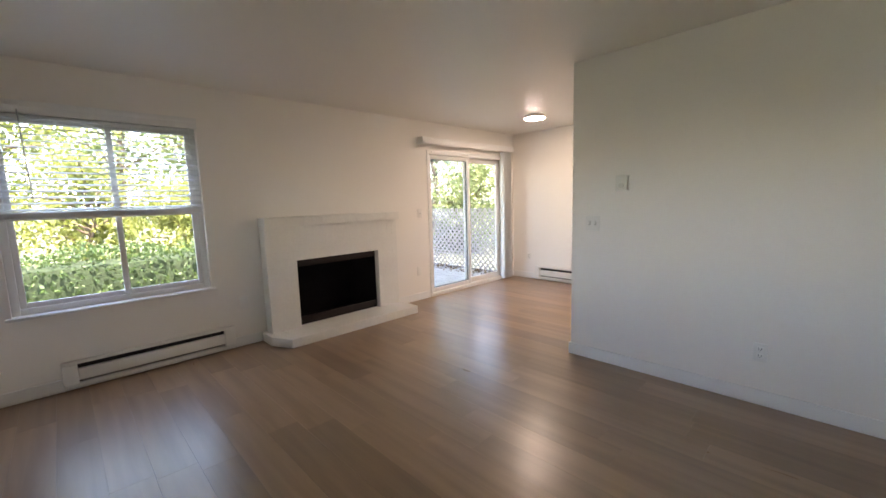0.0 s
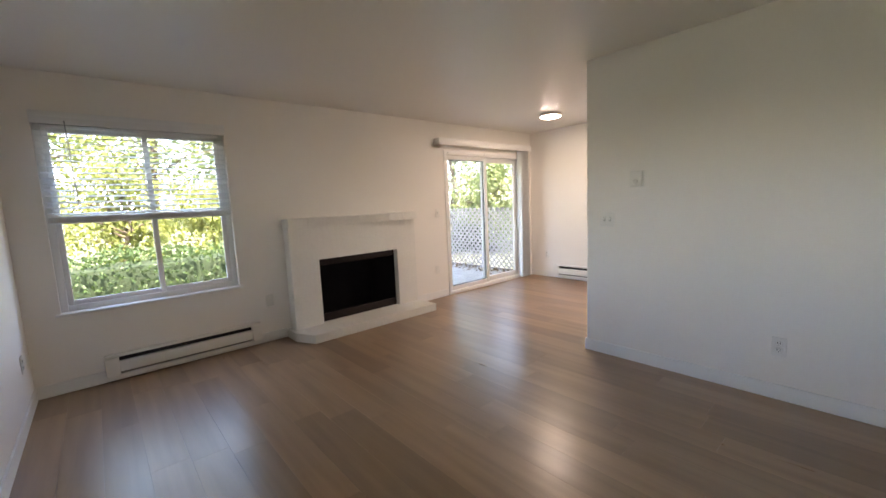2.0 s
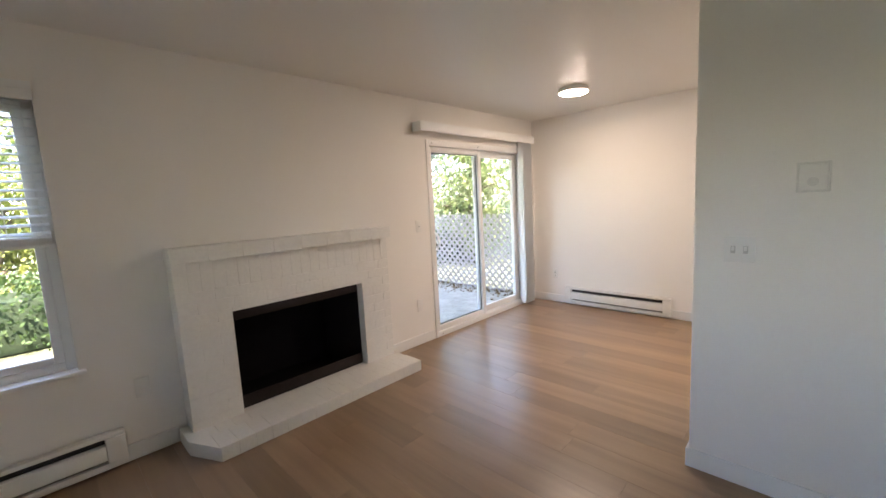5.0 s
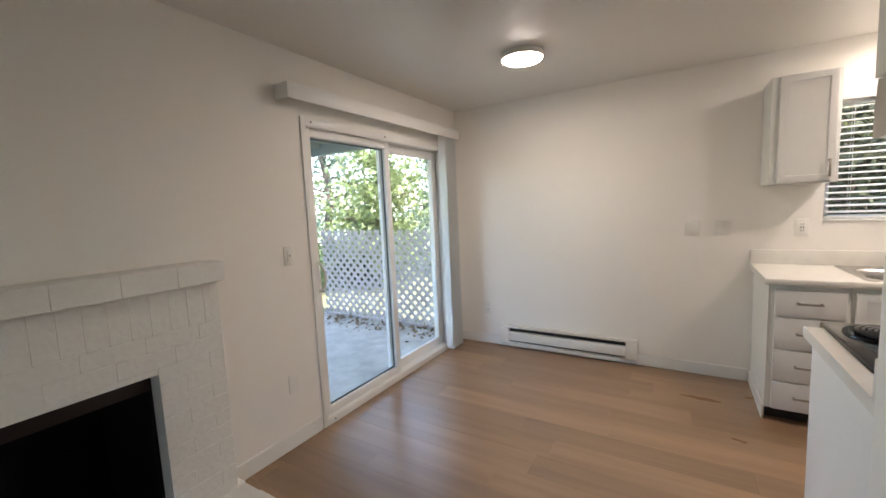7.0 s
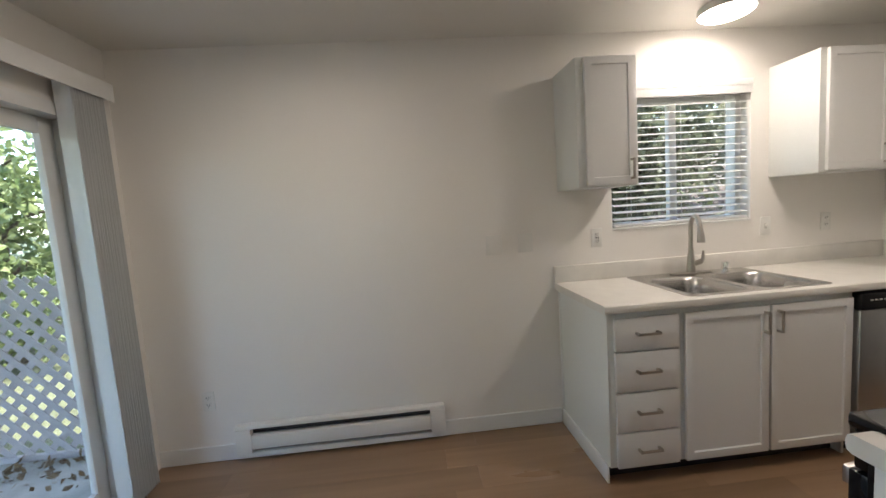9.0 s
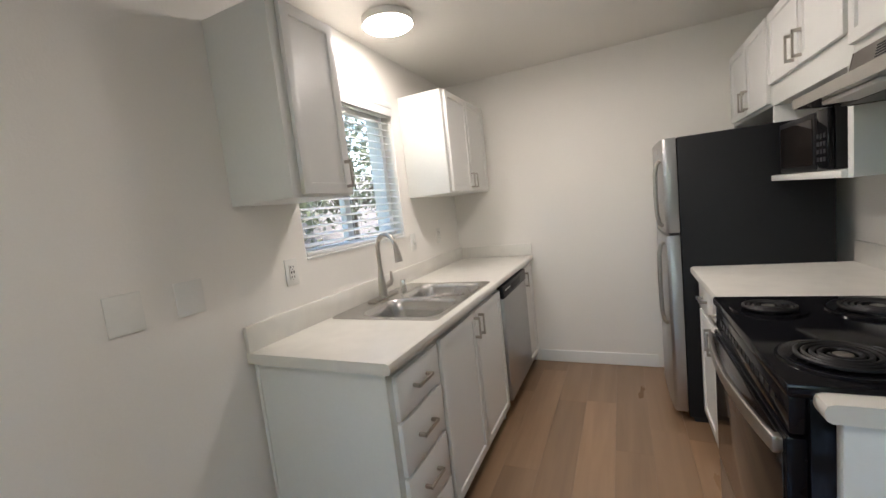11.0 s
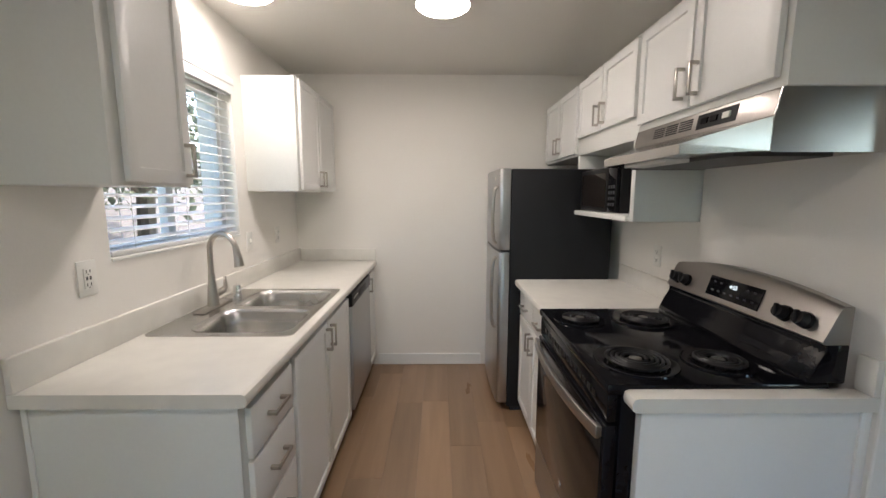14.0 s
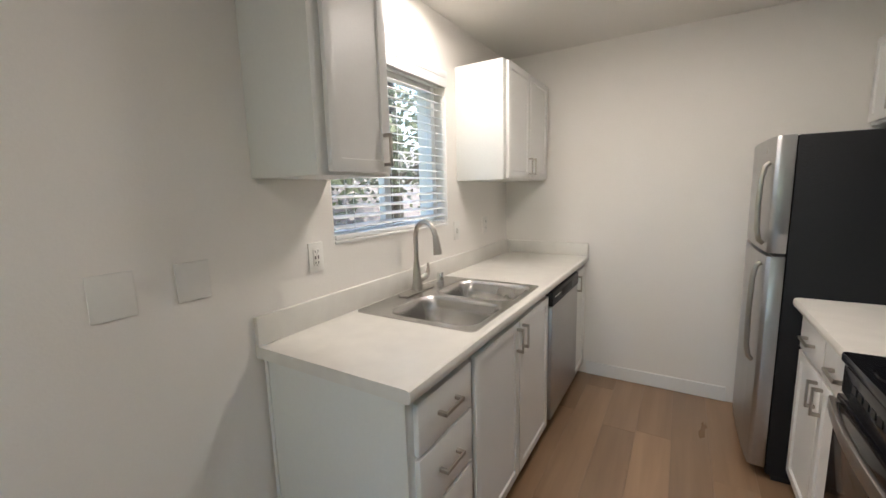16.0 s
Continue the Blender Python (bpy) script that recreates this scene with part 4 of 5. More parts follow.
# hood
hood = thing("range_hood", (3.59, 1.26, 1.57), "stainless steel range hood under the cabinet", "range hood")
HY0, HY1 = 0.8785, 1.610
band = [(PX1 + 0.001, 1.729), (3.642, 1.729), (3.656, 1.6575), (PX1 + 0.001, 1.6575)]
part("shell", prism(bmesh.new(), band, 1, HY0, HY1, 0.002), STEEL, hood)
# flared visor: slopes out to a narrower lip, with slanting wings at both corners
bm = bmesh.new()
levels = (((3.656, HY0), (3.656, HY0), (3.656, HY1), (3.656, HY1), 1.657),
          ((3.656, HY0), (3.832, 0.985), (3.832, 1.503), (3.656, HY1), 1.600),
          ((3.656, HY0), (3.830, 0.987), (3.830, 1.501), (3.656, HY1), 1.570))
rings = [[bm.verts.new((x, y, z)) for x, y in ((PX1 + 0.001, HY0), *q, (PX1 + 0.001, HY1))] for *q, z in levels]
for a, b in zip(rings, rings[1:]):
    for k in range(6):
        f = (a[k], a[(k + 1) % 6], b[(k + 1) % 6], b[k])
        bm.faces.new(f)
bm.faces.new(rings[0])
bm.faces.new(rings[-1][::-1])
bmesh.ops.remove_doubles(bm, verts=bm.verts[:], dist=0.0001)
bmesh.ops.recalc_face_normals(bm, faces=bm.faces[:])
part("visor", bm, STEELPOL, hood, "flared stainless visor with slanting corners", smooth=False)
for y in (HY0 - 0.0036, HY1 + 0.0003):
    part("side_plate", prism(bmesh.new(), [(PX1 + 0.001, 1.729), (3.643, 1.729), (3.657, 1.655), (3.657, 1.566), (PX1 + 0.001, 1.566)], 1, y, y + 0.0033), STEELPOL, hood, smooth=False)
part("filter", B(3.42, 0.95, 1.562, 3.70, 1.54, 1.5695), mat("hood_filter", (0.12, 0.12, 0.12), 0.5, 0.7), hood)
part("lamp_cover", B(3.72, 1.10, 1.558, 3.80, 1.38, 1.5695, bev=0.003), PLASTIC, hood)
for grp in range(3):
    for i in range(5):
        y = 1.02 + grp * 0.085
        zz = 1.678 + i * 0.008
        xx = 3.656 - (zz - 1.655) * 0.19 + 0.0005
        part("vent_slot", B(xx - 0.002, y, zz, xx + 0.0012, y + 0.072, zz + 0.004), DARK, hood)
part("switch_panel", prism(bmesh.new(), [(3.651, 1.670), (3.6545, 1.671), (3.646, 1.7185), (3.642, 1.718)], 1, 1.29, 1.47), BLACKMATT, hood)
for y, m_ in ((1.315, BLACK), (1.36, BLACK), (1.415, PLASTIC)):
    part("switch", prism(bmesh.new(), [(3.65, 1.686), (3.6565, 1.6865), (3.654, 1.7045), (3.647, 1.704)], 1, y, y + 0.03), m_, hood)

# refrigerator
fr = thing("refrigerator", (3.78, -0.24, 0), "stainless top-freezer refrigerator with dark grey sides", "refrigerator")
RX = 4.063
part("cabinet", B(3.41, -0.525, 0.03, RX - 0.004, 0.140, 1.62, bev=0.006), FRIDGESIDE, fr, "dark grey textured cabinet")
part("plinth", B(3.44, -0.510, 0.001, RX - 0.03, 0.130, 0.0295), DARK, fr)
for nm, z0, z1 in (("freezer_door", 1.105, 1.622), ("fridge_door", 0.06, 1.090)):
    bm = bmesh.new()
    prism(bm, [(RX, -0.526), (RX, 0.141), (RX + 0.052, 0.141), (RX + 0.068, 0.128), (RX + 0.078, -0.010), (RX + 0.080, -0.190), (RX + 0.078, -0.370), (RX + 0.068, -0.510), (RX + 0.052, -0.526)], 2, z0, z1, 0.004)
    d = part(nm, bm, STEELV, fr, "brushed stainless door")
    a, b = (1.13, 1.52) if nm == "freezer_door" else (0.56, 1.06)
    pts = [(RX + 0.075, 0.07, a + 0.01), (RX + 0.092, 0.07, a + 0.025), (RX + 0.102, 0.07, a + 0.08), (RX + 0.105, 0.07, (a + b) / 2), (RX + 0.102, 0.07, b - 0.08), (RX + 0.092, 0.07, b - 0.025), (RX + 0.075, 0.07, b - 0.01)]
    part("handle", tube(bmesh.new(), pts, 0.0115, 12), NICKEL, d, "curved steel bar handle")
part("hinge_cover", B(RX - 0.06, -0.510, 1.6205, RX + 0.05, -0.430, 1.634, bev=0.004), BLACKMATT, fr)
part("divider", B(RX + 0.002, -0.523, 1.0905, RX + 0.045, 0.139, 1.1045), DARK, fr)
part("badge", cyl(bmesh.new(), (RX + 0.0765, -0.010, 1.565), (RX + 0.0795, -0.010, 1.565), 0.014), CHROME, fr)

# small base cabinet beside the range
bc = thing("base_cabinet", (3.66, 0.50, 0), "white base cabinet with drawer beside the range", "cabinet")
BF = 3.97
part("body", B(PX1 + 0.002, 0.155, 0.09, BF, 0.846, 0.872, bev=0.002), CABBODY, bc)
# again the shadow below the cabinet is given as toe-kick colour
part("toe_kick", B(BF - 0.085, 0.155, 0.001, BF - 0.07, 0.846, 0.089), DARK, bc)
for a, b in ((0.168, 0.496), (0.504, 0.838)):
    d = shaker("drawer", bc, BF + 0.021, 1, a, b, 0.70, 0.845, 0)
    pull(d, BF + 0.021, 1, (a + b) / 2, 0.775, False, 0.115)
    d = shaker("door", bc, BF + 0.021, 1, a, b, 0.094, 0.688)
    pull(d, BF + 0.021, 1, 0.462 if a < 0.4 else 0.530, 0.61, True)


def worktop_slab(parent, y0, y1, R):
    part("top", prism(bmesh.new(), [(PX1 + 0.001, CT0), (R - 0.012, CT0), (R - 0.003, CT0 + 0.005), (R, CT0 + 0.015), (R, CT1 - 0.015), (R - 0.004, CT1 - 0.004), (R - 0.015, CT1), (PX1 + 0.001, CT1)], 1, y0, y1), LAMINATE, parent)
    part("backsplash", B(PX1 + 0.001, y0, CT1 + 0.0003, PX1 + 0.022, y1, 1.018, bev=0.004), LAMINATE, parent)


wt2 = thing("worktop", (3.69, 0.49, CT0), "short off-white laminate worktop beside the refrigerator", "worktop")
worktop_slab(wt2, 0.150, 0.852, 4.025)
wt3 = thing("worktop_end", (3.69, 1.66, CT0), "narrow off-white laminate worktop strip at the range end", "worktop")
worktop_slab(wt3, 1.616, 1.671, 4.)
ep = thing("range_side_panel", (3.66, 1.665, 0), "white end panel beside the range", "cabinet panel")
part("panel", B(PX1 + 0.001, 1.620, 0.001, 3.965, 1.650, 0.873, bev=0.002), CAB, ep)
part("edge_strip", B(PX1 + 0.001, 1.6505, 0.1, PX1 + 0.03, 1.658, 0.873, bev=0.002), TRIM, ep)

# range
rg = thing("electric_range", (3.72, 1.25, 0), "black electric coil range with stainless backguard", "range")
RY0, RY1 = 0.856, 1.614
part("body", B(3.4, RY0, 0.04, 4.005, RY1, 0.895, bev=0.004), BLACK, rg)
part("plinth", B(3.42, RY0 + 0.02, 0.001, 3.96, RY1 - 0.02, 0.039), DARK, rg)
top = part("cooktop", B(3.415, RY0 - 0.001, 0.8955, 4.045, RY1 + 0.001, 0.928, bev=0.008), BLACK, rg, "glossy black enamel cooktop")
od = part("oven_door", B(4.0055, RY0 + 0.006, 0.278, 4.045, RY1 - 0.006, 0.80, bev=0.005), BLACK, rg, "black oven door with dark window")
part("window", B(4.0452, RY0 + 0.02, 0.284, 4.0485, RY1 - 0.02, 0.785, bev=0.001), OVENGLASS, od)
bow = [(f / 12, 4.052 + 0.030 * (1 - (f / 6 - 1) ** 2)) for f in range(13)]
hy0, hy1 = RY0 + 0.018, RY1 - 0.018
strap = [(x, hy0 + f * (hy1 - hy0)) for f, x in bow] + [(x + 0.014, hy0 + f * (hy1 - hy0)) for f, x in bow[::-1]]
bm = prism(bmesh.new(), strap, 2, 0.752, 0.792, 0.003)
for y in (hy0 + 0.001, hy1 - 0.031):
    box(bm, 4.0452, y, 0.756, 4.060, y + 0.03, 0.788, 0.003)
part("handle", bm, STEEL, od, "curved flat stainless bar handle")
part("storage_drawer", B(4.0055, RY0 + 0.006, 0.05, 4.043, RY1 - 0.006, 0.272, bev=0.005), STEEL, rg, "stainless storage drawer front")
vt = part("vent_panel", B(4.0055, RY0 + 0.01, 0.806, 4.038, RY1 - 0.01, 0.893, bev=0.004), BLACK, rg)
for i in range(14):
    part("vent_slot", B(4.0375, RY0 + 0.09 + i * 0.042, 0.84, 4.0392, RY0 + 0.118 + i * 0.042, 0.86), BLACKMATT, vt)
part("badge", cyl(bmesh.new(), (4.0483, 1.25, 0.335), (4.0498, 1.25, 0.335), 0.012), CHROME, od)
bgp = [(3.375, 0.9285), (3.485, 0.9285), (3.465, 0.975), (3.44, 1.02), (3.44, 1.040), (3.375, 1.040)]
part("back_base", prism(bmesh.new(), bgp, 1, RY0, RY1, 0.003), BLACK, rg)
# arched stainless control panel, leaning back
bm = bmesh.new()
rows_ = []
for i in range(17):
    f = i / 16
    y = RY0 + 0.001 + f * (RY1 - RY0 - 0.002)
    zt = 1.150 + 0.036 * (1 - (2 * f - 1) ** 2)
    rows_.append([bm.verts.new(p) for p in ((3.375, y, 1.0405), (3.444, y, 1.0405), (3.452, y, 1.048), (3.412, y, zt - 0.010), (3.402, y, zt), (3.375, y, zt))])
for a, b in zip(rows_, rows_[1:]):
    for k in range(6):
        bm.faces.new((a[k], a[(k + 1) % 6], b[(k + 1) % 6], b[k]))
bm.faces.new(rows_[0])
bm.faces.new(rows_[-1][::-1])
bmesh.ops.recalc_face_normals(bm, faces=bm.faces[:])
bg = part("backguard", bm, STEEL, rg, "arched stainless control panel")


def on_panel(y, s, out):
    """A point on the leaning panel; s goes 0 at its foot to 1 near its top."""
    return (3.4525 - 0.0305 * s + out * 0.935, y, 1.048 + 0.100 * s + out * 0.355)


pd = [(*on_panel(0, 0.18, -0.002)[::2],), (*on_panel(0, 0.18, 0.003)[::2],), (*on_panel(0, 0.92, 0.003)[::2],), (*on_panel(0, 0.92, -0.002)[::2],)]
disp = part("display_panel", prism(bmesh.new(), pd, 1, 1.115, 1.375, 0.001), BLACK, bg, "black touch panel with lit clock")
for i in range(2):
    for k in range(7):
        if i == 1 and 2 <= k <= 4:
            continue
        p = on_panel(1.142 + k * 0.033, 0.36 + 0.32 * i, 0.0032)
        part("key_mark", B(p[0] - 0.001, p[1], p[2], p[0] + 0.0006, p[1] + 0.013, p[2] + 0.007), bpy.data.materials["key_grey"], disp)
tc = bpy.data.curves.new("clock_text", 'FONT')
tc.body, tc.size, tc.align_x, tc.align_y = "4:55", 0.022, 'CENTER', 'CENTER'
tob = bpy.data.objects.new("clock_text", tc)
tme = bpy.data.meshes.new_from_object(tob)
bpy.data.objects.remove(tob)
lean = math.atan2(0.0305, 0.100)
tmx = Matrix.Translation(on_panel(1.245, 0.68, 0.0038)) @ Matrix.Rotation(radians(90), 4, 'Z') @ Matrix.Rotation(radians(90) - lean, 4, 'X')
tme.transform(tmx)
tme.materials.append(DIGIT)
clock = new("clock_digits", tme)
clock.parent = disp
for y in (0.925, 0.985, 1.475, 1.545):
    a, b, c = on_panel(y, 0.42, 0.0), on_panel(y, 0.42, 0.012), on_panel(y, 0.42, 0.034)
    kn = part("knob", cyl(bmesh.new(), b, c, 0.0235, 0.019, 24), BLACKMATT, bg, "black round knob")
    part("skirt", cyl(bmesh.new(), a, b, 0.026, 0.0245, 24), BLACK, kn)
    g0 = on_panel(y, 0.42, 0.039)
    part("grip", B(g0[0] - 0.01, y - 0.005, g0[2] - 0.021, g0[0] + 0.003, y + 0.005, g0[2] + 0.021, bev=0.003), BLACKMATT, kn)
for bx_, by_, br_ in ((3.920, 1.035, 0.078), (3.650, 1.035, 0.098), (3.893, 1.462, 0.098), (3.632, 1.468, 0.078)):
    bn = thing("burner", (bx_, by_, 0.928), "coil burner", "burner")
    bn.parent = rg
    bn.matrix_parent_inverse = Matrix.Translation(-rg.location)
    del bn["category"]
    part("drip_pan", lathe(bmesh.new(), [(br_ + 0.028, 0.0003), (br_ + 0.026, 0.006), (br_ + 0.016, 0.0065), (br_ - 0.004, 0.0012), (0.02, 0.001)], (bx_, by_, 0.928), 32), BLACK, bn, "glossy black drip pan")
    turns, m_ = 4.6 if br_ > 0.09 else 3.64, 110
    sp = []
    for i in range(m_ + 1):
        f = i / m_
        a = 2 * math.pi * turns * f
        r = 0.026 + (br_ - 0.028) * f
        sp.append((bx_ + r * math.cos(a), by_ + r * math.sin(a), 0.9405))
    part("coil", tube(bmesh.new(), sp, 0.0055, 6), COIL, bn)
    part("medallion", lathe(bmesh.new(), [(0.019, -0.003), (0.019, 0.004), (0.016, 0.0055), (0.004, 0.0055)], (bx_, by_, 0.938)), STEEL, bn, "round steel medallion")
    for a in (0.5, 2.6, 4.7):
        part("support", cyl(bmesh.new(), (bx_ + 0.015 * math.cos(a), by_ + 0.015 * math.sin(a), 0.934), (bx_ + br_ * math.cos(a), by_ + br_ * math.sin(a), 0.934), 0.002, n=6), COIL, bn)


# ---- outside ----
structure("ground", B(-600, -600, -0.40, 600, 600, -0.16), GRASS, "lawn and bare ground", "ground")
structure("patio", B(2.2, OUT + 0.002, -0.30, 6.15, 6.85, -0.08, bev=0.01), CONCRETE, "stained grey concrete patio slab", "patio")
# outer skin of the building and the floor above
structure("roof", B(XW - 3.0, YS - 4.0, H + 0.161, XE + 0.5, OUT + 0.02, 5.2), SIDING, "pale grey upper storey of the building", "building")

ov = thing("balcony", (4.4, 5.5, 2.28), "blue-grey wooden balcony deck above the patio", "balcony")
part("decking", B(2.4, OUT + 0.025, 2.46, 6.1, 6.80, 2.50), DECK, ov)
for i in range(7):
    part("joist", B(2.45, OUT + 0.35 + i * 0.36, 2.33, 6.02, OUT + 0.39 + i * 0.36, 2.459, bev=0.003), DECK, ov)
part("edge_beam", B(6.022, OUT + 0.025, 2.24, 6.10, 6.80, 2.458, bev=0.004), DECK, ov)
part("edge_beam", B(2.4, 6.72, 2.24, 6.02, 6.80, 2.458, bev=0.004), DECK, ov)
ps = thing("porch_post", (5.95, 6.72, -0.08), "pale blue-grey square porch post", "post")
part("shaft", B(5.89, 6.66, -0.08, 6.01, 6.78, 2.239, bev=0.006), POSTPAINT, ps)
part("base_trim", B(5.875, 6.645, -0.08, 6.025, 6.795, 0.06, bev=0.006), POSTPAINT, ps)
part("band", B(5.882, 6.652, 1.0, 6.018, 6.788, 1.03, bev=0.004), POSTPAINT, ps)

fn = thing("lattice_fence", (6.09, 5.5, -0.08), "weathered grey-brown diagonal lattice fence panel", "fence")
FY0, FY1, FZ0, FZ1 = OUT + 0.03, 6.64, -0.06, 1.16


def slat(y0, z0, y1, z1, x):
    """One diagonal lath of the lattice."""
    dy, dz = y1 - y0, z1 - z0
    ln = math.hypot(dy, dz)
    bm = B(-0.004, -ln / 2, -0.021, 0.004, ln / 2, 0.021)
    bmesh.ops.transform(bm, matrix=Matrix.Translation((x, (y0 + y1) / 2, (z0 + z1) / 2)) @ Matrix.Rotation(math.atan2(dz, dy), 4, 'X'), verts=bm.verts[:])
    part("lath", bm, LATTICE, fn, smooth=False)


hh = FZ1 - FZ0
k = FY0 - hh
while k < FY1:
    a0, a1 = max(k, FY0), min(k + hh, FY1)
    if a1 - a0 > 0.05:
        slat(a0, FZ0 + (a0 - k), a1, FZ0 + (a1 - k), 6.085)
        slat(a0, FZ1 - (a0 - k), a1, FZ1 - (a1 - k), 6.094)
    k += 0.128
part("rail", B(6.07, FY0, FZ0 - 0.02, 6.10, FY1, FZ0 + 0.02, bev=0.003), LATTICE, fn)


def leaves(name, material, points, size, rng, droop=0.0, parent=None, label="", category=""):
    """A crown of many small bent leaves at the given places."""
    n = len(points)
    P = np.asarray(points, dtype=float)
    d = rng.normal(size=(n, 3))
    d[:, 2] -= droop
    d /= np.linalg.norm(d, axis=1)[:, None]
    s = rng.normal(size=(n, 3))
    s = np.cross(d, s)
    s /= np.linalg.norm(s, axis=1)[:, None]
    nrm = np.cross(d, s)
    L = size * rng.uniform(0.6, 1.3, size=(n, 1))
    v = np.stack([P, P + d * L * 0.5 + s * L * 0.28 + nrm * L * 0.06, P + d * L, P + d * L * 0.5 - s * L * 0.28 + nrm * L * 0.06], axis=1).reshape(-1, 3)
    me = bpy.data.meshes.new(name)
    faces = np.arange(n * 4).reshape(-1, 4)
    tri = np.concatenate([faces[:, [0, 1, 2]], faces[:, [0, 2, 3]]])
    me.from_pydata(v.tolist(), [], tri.tolist())
    me.materials.append(material)
    ob = new(name, me)
    if parent:
        ob.parent = parent
        ob.matrix_parent_inverse = Matrix.Translation(-parent.location)
    return ob


def tree(x, y, height, spread, material, seed, count, label, base=0.8, size=0.135, droop=0.0, conifer=False):
    """A tapered trunk with limbs, and leaves in clumps round the limbs."""
    rng = np.random.default_rng(seed)
    t = thing("tree", (x, y, -0.17), label, "tree", "trees beyond the garden")
    tr = [(x + 0.08 * math.sin(i * 1.3 + seed), y + 0.08 * math.cos(i * 1.7 + seed), -0.17 + height * 0.9 * i / 7) for i in range(8)]
    part("trunk", tube(bmesh.new(), tr, [0.13 * height / 6 * (1 - 0.85 * i / 7) + 0.01 for i in range(8)], 8), BARK, t)
    pts = []
    nl = 34
    for i in range(nl):
        f = rng.uniform(0.0, 1.0)
        z = base + (height - base) * f
        a = rng.uniform(0, 2 * math.pi)
        reach = spread * ((1 - 0.85 * f) if conifer else math.sqrt(max(0.08, 1 - (2 * f - 0.8) ** 2 * 0.6))) * rng.uniform(0.6, 1.1)
        s0 = Vector((x, y, z * 0.92))
        e0 = Vector((x + reach * math.cos(a), y + reach * math.sin(a), z + (0.25 - droop * 0.5) * reach))
        mid = (s0 + e0) / 2 + Vector((0, 0, 0.12 * reach))
        if i < 16:
            part("limb", tube(bmesh.new(), [s0, mid, e0], [0.035, 0.022, 0.008], 6), BARK, t)
        m = count // nl
        u = rng.uniform(0.25, 1.05, size=m)
        for q in u:
            c = s0 * (1 - q) * (1 - q) + mid * (2 * q * (1 - q)) + e0 * q * q
            w = 0.16 * spread * (0.5 + q)
            o = rng.normal(size=3) * (w, w, w * (0.7 + droop))
            pts.append((c.x + o[0], c.y + o[1], max(0.0, c.z + o[2] - droop * 0.5 * q * reach)))
    leaves("crown", material, pts, size, rng, droop, t)
    return t


tree(-1.2, 11.2, 5.5, 1.7, LEAFB, 1, 6500, "bushy yellow-green tree behind the hedge", 0.6)
tree(1.3, 12.4, 6.2, 2.0, LEAFA, 2, 6500, "bushy green tree behind the hedge", 0.5)
tree(3.2, 12.6, 3.8, 1.6, LEAFB, 3, 6000, "yellow-green tree behind the hedge", 0.5)
tree(6.6, 14.5, 3.4, 1.6, LEAFB, 4, 5000, "yellow-green tree beyond the garden", 0.4)
tree(9.6, 10.3, 6.5, 2.0, LEAFC, 5, 7500, "drooping blue-green conifer beyond the fence", 0.9, 0.13, 0.8, True)
tree(12.4, 8.4, 7.5, 2.2, LEAFC, 6, 8500, "tall drooping conifer beyond the fence", 1.0, 0.13, 0.8, True)
tree(11.0, 6.4, 4.2, 1.6, LEAFA, 7, 5200, "green tree beyond the lattice fence", 0.4)
tree(8.6, 7.6, 2.6, 1.1, LEAFA, 8, 5200, "low green shrub beyond the lattice fence", 0.2, 0.13)
bank = bmesh.new()
prism(bank, [(7.6, -0.17), (9.5, 0.75), (13.0, 2.7), (22.0, 4.6), (22.0, -0.17)], 1, -40.0, 3.6)
structure("bank", bank, MULCH, "brown mulched slope beside the building", "ground")
tree(12.5, 1.8, 6.6, 2.4, LEAFE, 9, 9880, "green tree outside the kitchen window", 1.2)
tree(11.5, -1.8, 5.2, 2.2, LEAFB, 10, 8740, "yellow-green tree outside the kitchen window", 1.0)

tree(9.4, -0.6, 4.6, 1.9, LEAFE, 12, 11000, "dense green shrub on the bank outside the kitchen", 0.7, 0.13)
tree(9.8, 2.2, 6.2, 2.1, LEAFE, 13, 11000, "dense green tree on the bank outside the kitchen", 1.5, 0.13)
tree(9.0, -3.4, 6.5, 2.4, LEAFE, 14, 9000, "dense green tree beside the building", 1.2, 0.13)

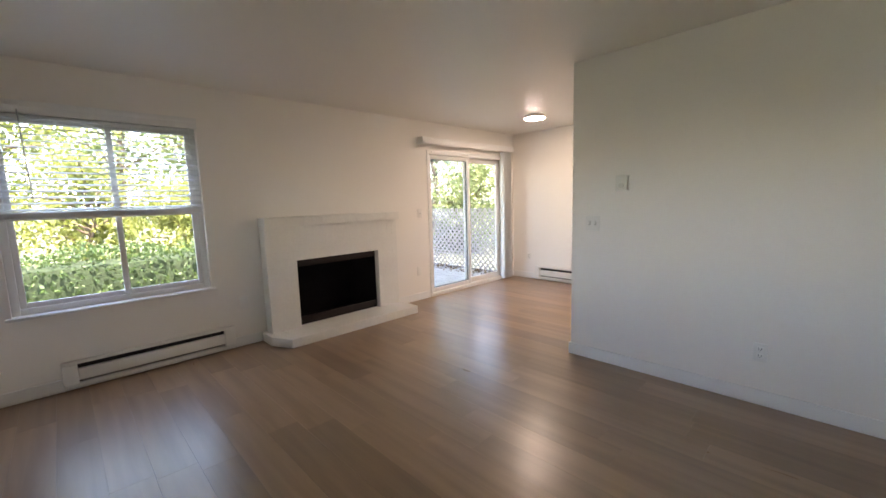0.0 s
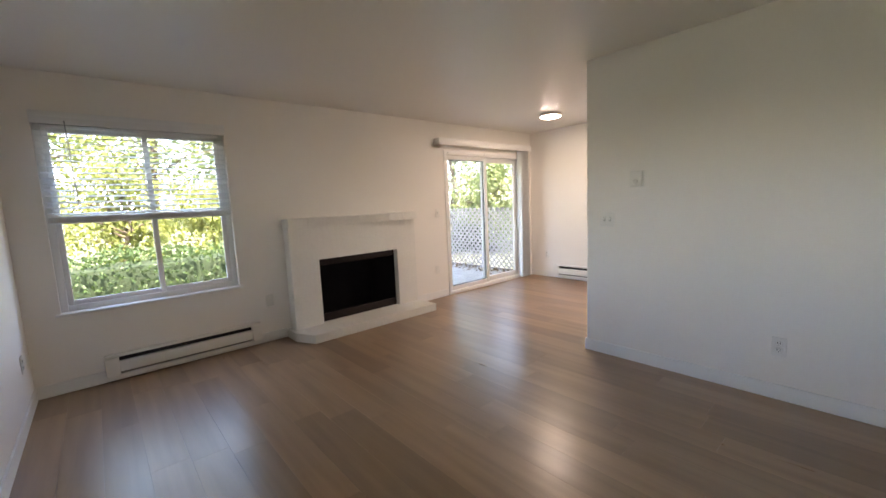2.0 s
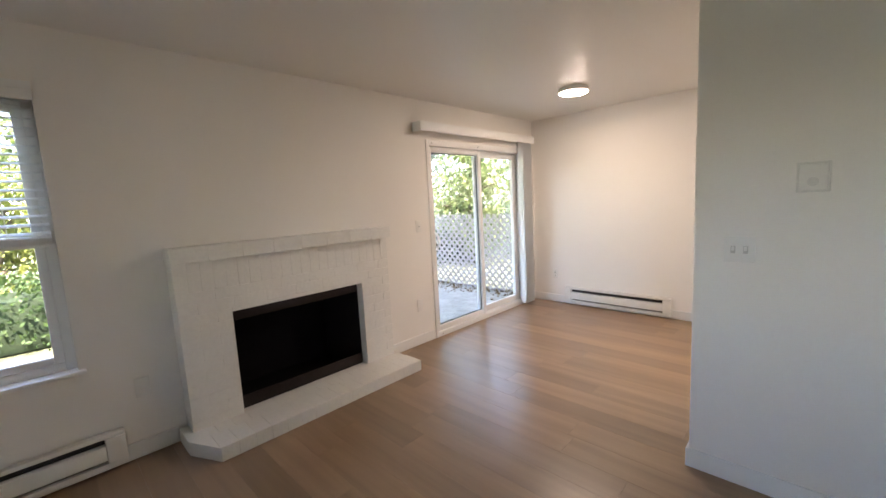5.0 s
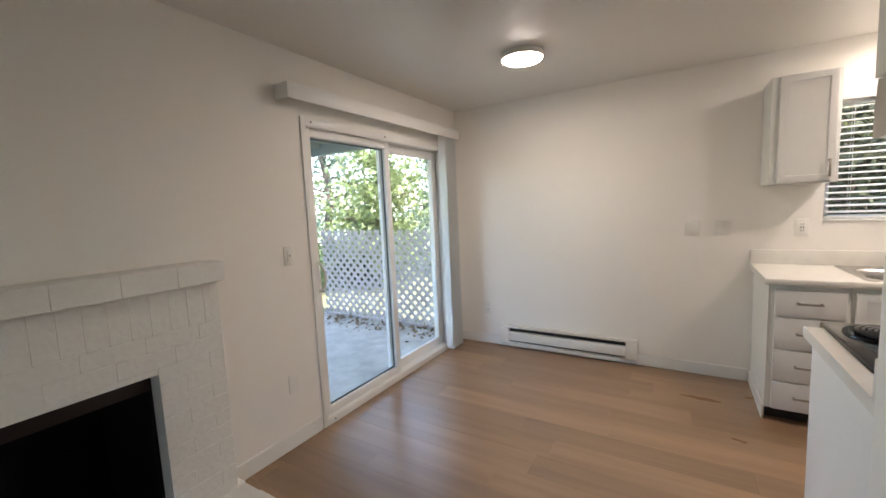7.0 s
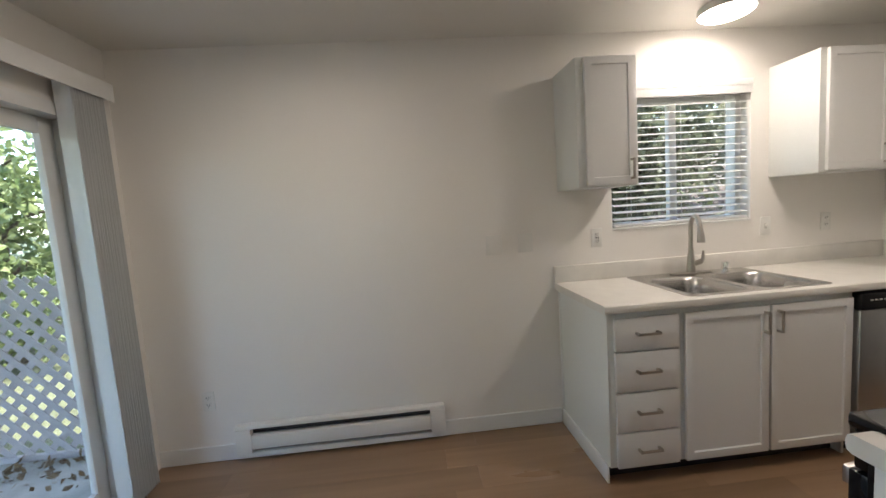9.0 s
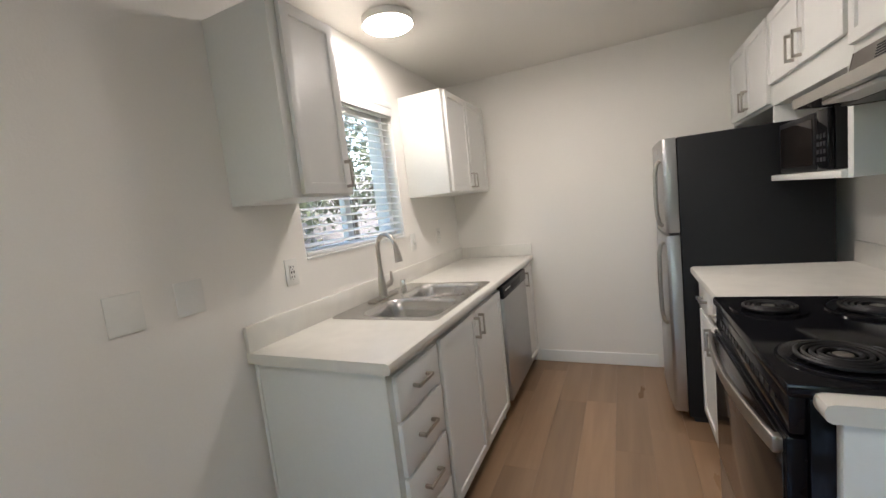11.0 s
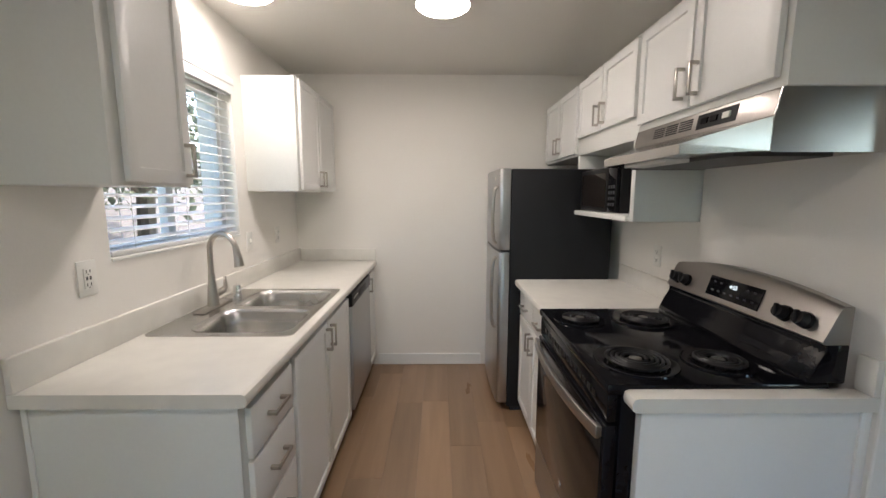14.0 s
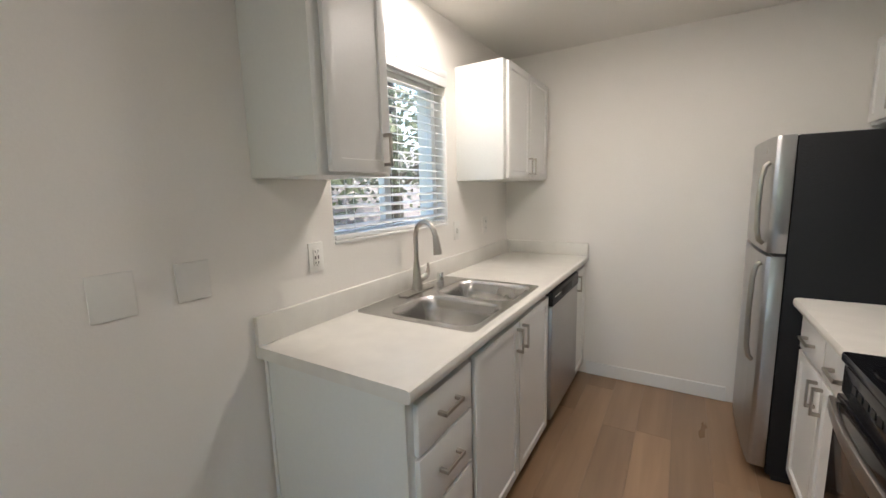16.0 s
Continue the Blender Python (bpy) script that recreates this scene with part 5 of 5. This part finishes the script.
for sx, sy, sh, sd in ((-2.6, 10.3, 2.3, 31), (-1.1, 10.0, 1.9, 32), (0.5, 10.2, 2.2, 33), (2.1, 10.4, 1.9, 34), (-4.2, 10.6, 2.4, 35)):
    tree(sx, sy, sh, 0.95, LEAFB, sd, 4600, "loose yellow-green shrub behind the hedge", 0.15, 0.10)

hg = thing("hedge", (2.2, 8.6, -0.17), "clipped dense green hedge on the lawn", "hedge")
rg_ = np.random.default_rng(21)
hx_ = rg_.uniform(-5.0, 9.5, 30000)
hy_ = 8.6 + np.clip(rg_.normal(0, 0.42, 30000), -0.62, 0.62)
hz_ = -0.17 + 0.92 * rg_.uniform(0, 1, 30000) ** 0.7 + 0.06 * np.sin(hx_ * 3) + 0.04 * np.sin(hx_ * 7.3)
leaves("foliage", LEAFD, np.stack([hx_, hy_, hz_], 1), 0.066, rg_, 0, hg)
# near-black box behind the leaves: the hedge's inner shade put into colour
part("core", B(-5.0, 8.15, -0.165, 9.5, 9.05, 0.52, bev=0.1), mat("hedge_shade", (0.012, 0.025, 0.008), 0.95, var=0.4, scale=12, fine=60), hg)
rg2 = np.random.default_rng(22)
n_ = 320
lp = np.stack([rg2.uniform(4.6, 6.05, n_), rg2.uniform(4.6, 6.8, n_), np.full(n_, -0.074)], 1)
lp[:, 0] = 6.05 - np.abs(rg2.normal(0, 0.2, n_))
fl = leaves("fallen_leaves", DRY, lp, 0.06, rg2)
tagged(fl, "dry brown fallen leaves scattered on the patio", "leaves", kind="stuff")


# ---- floor planks, laid along y ----
rngp = random.Random(11)
PW, PL = 0.181, 1.22
plank_bm = B(0.0002, 0.0002, -0.0038, PW - 0.0002, PL - 0.0002, 0.0, bev=0.0005, seg=1)
plank_me = mesh_of("plank", plank_bm, PLANK)
x = XW
while x < XE - 0.001:
    w = min(PW, XE - x)
    y = YS - rngp.uniform(0.05, PL)
    while y < YN:
        y0, y1 = max(y, YS), min(y + PL, YN)
        if y1 - y0 > 0.01:
            whole = w == PW and y0 == y and y1 == y + PL
            me = plank_me if whole else mesh_of("plank", B(0.0002, 0.0002, -0.0038, w - 0.0002, y1 - y0 - 0.0002, 0.0, bev=0.0005, seg=1), PLANK)
            p = new("plank", me)
            p.location = (x, y0, 0.0005)
            p.parent = floor
        y += PL
    x += PW
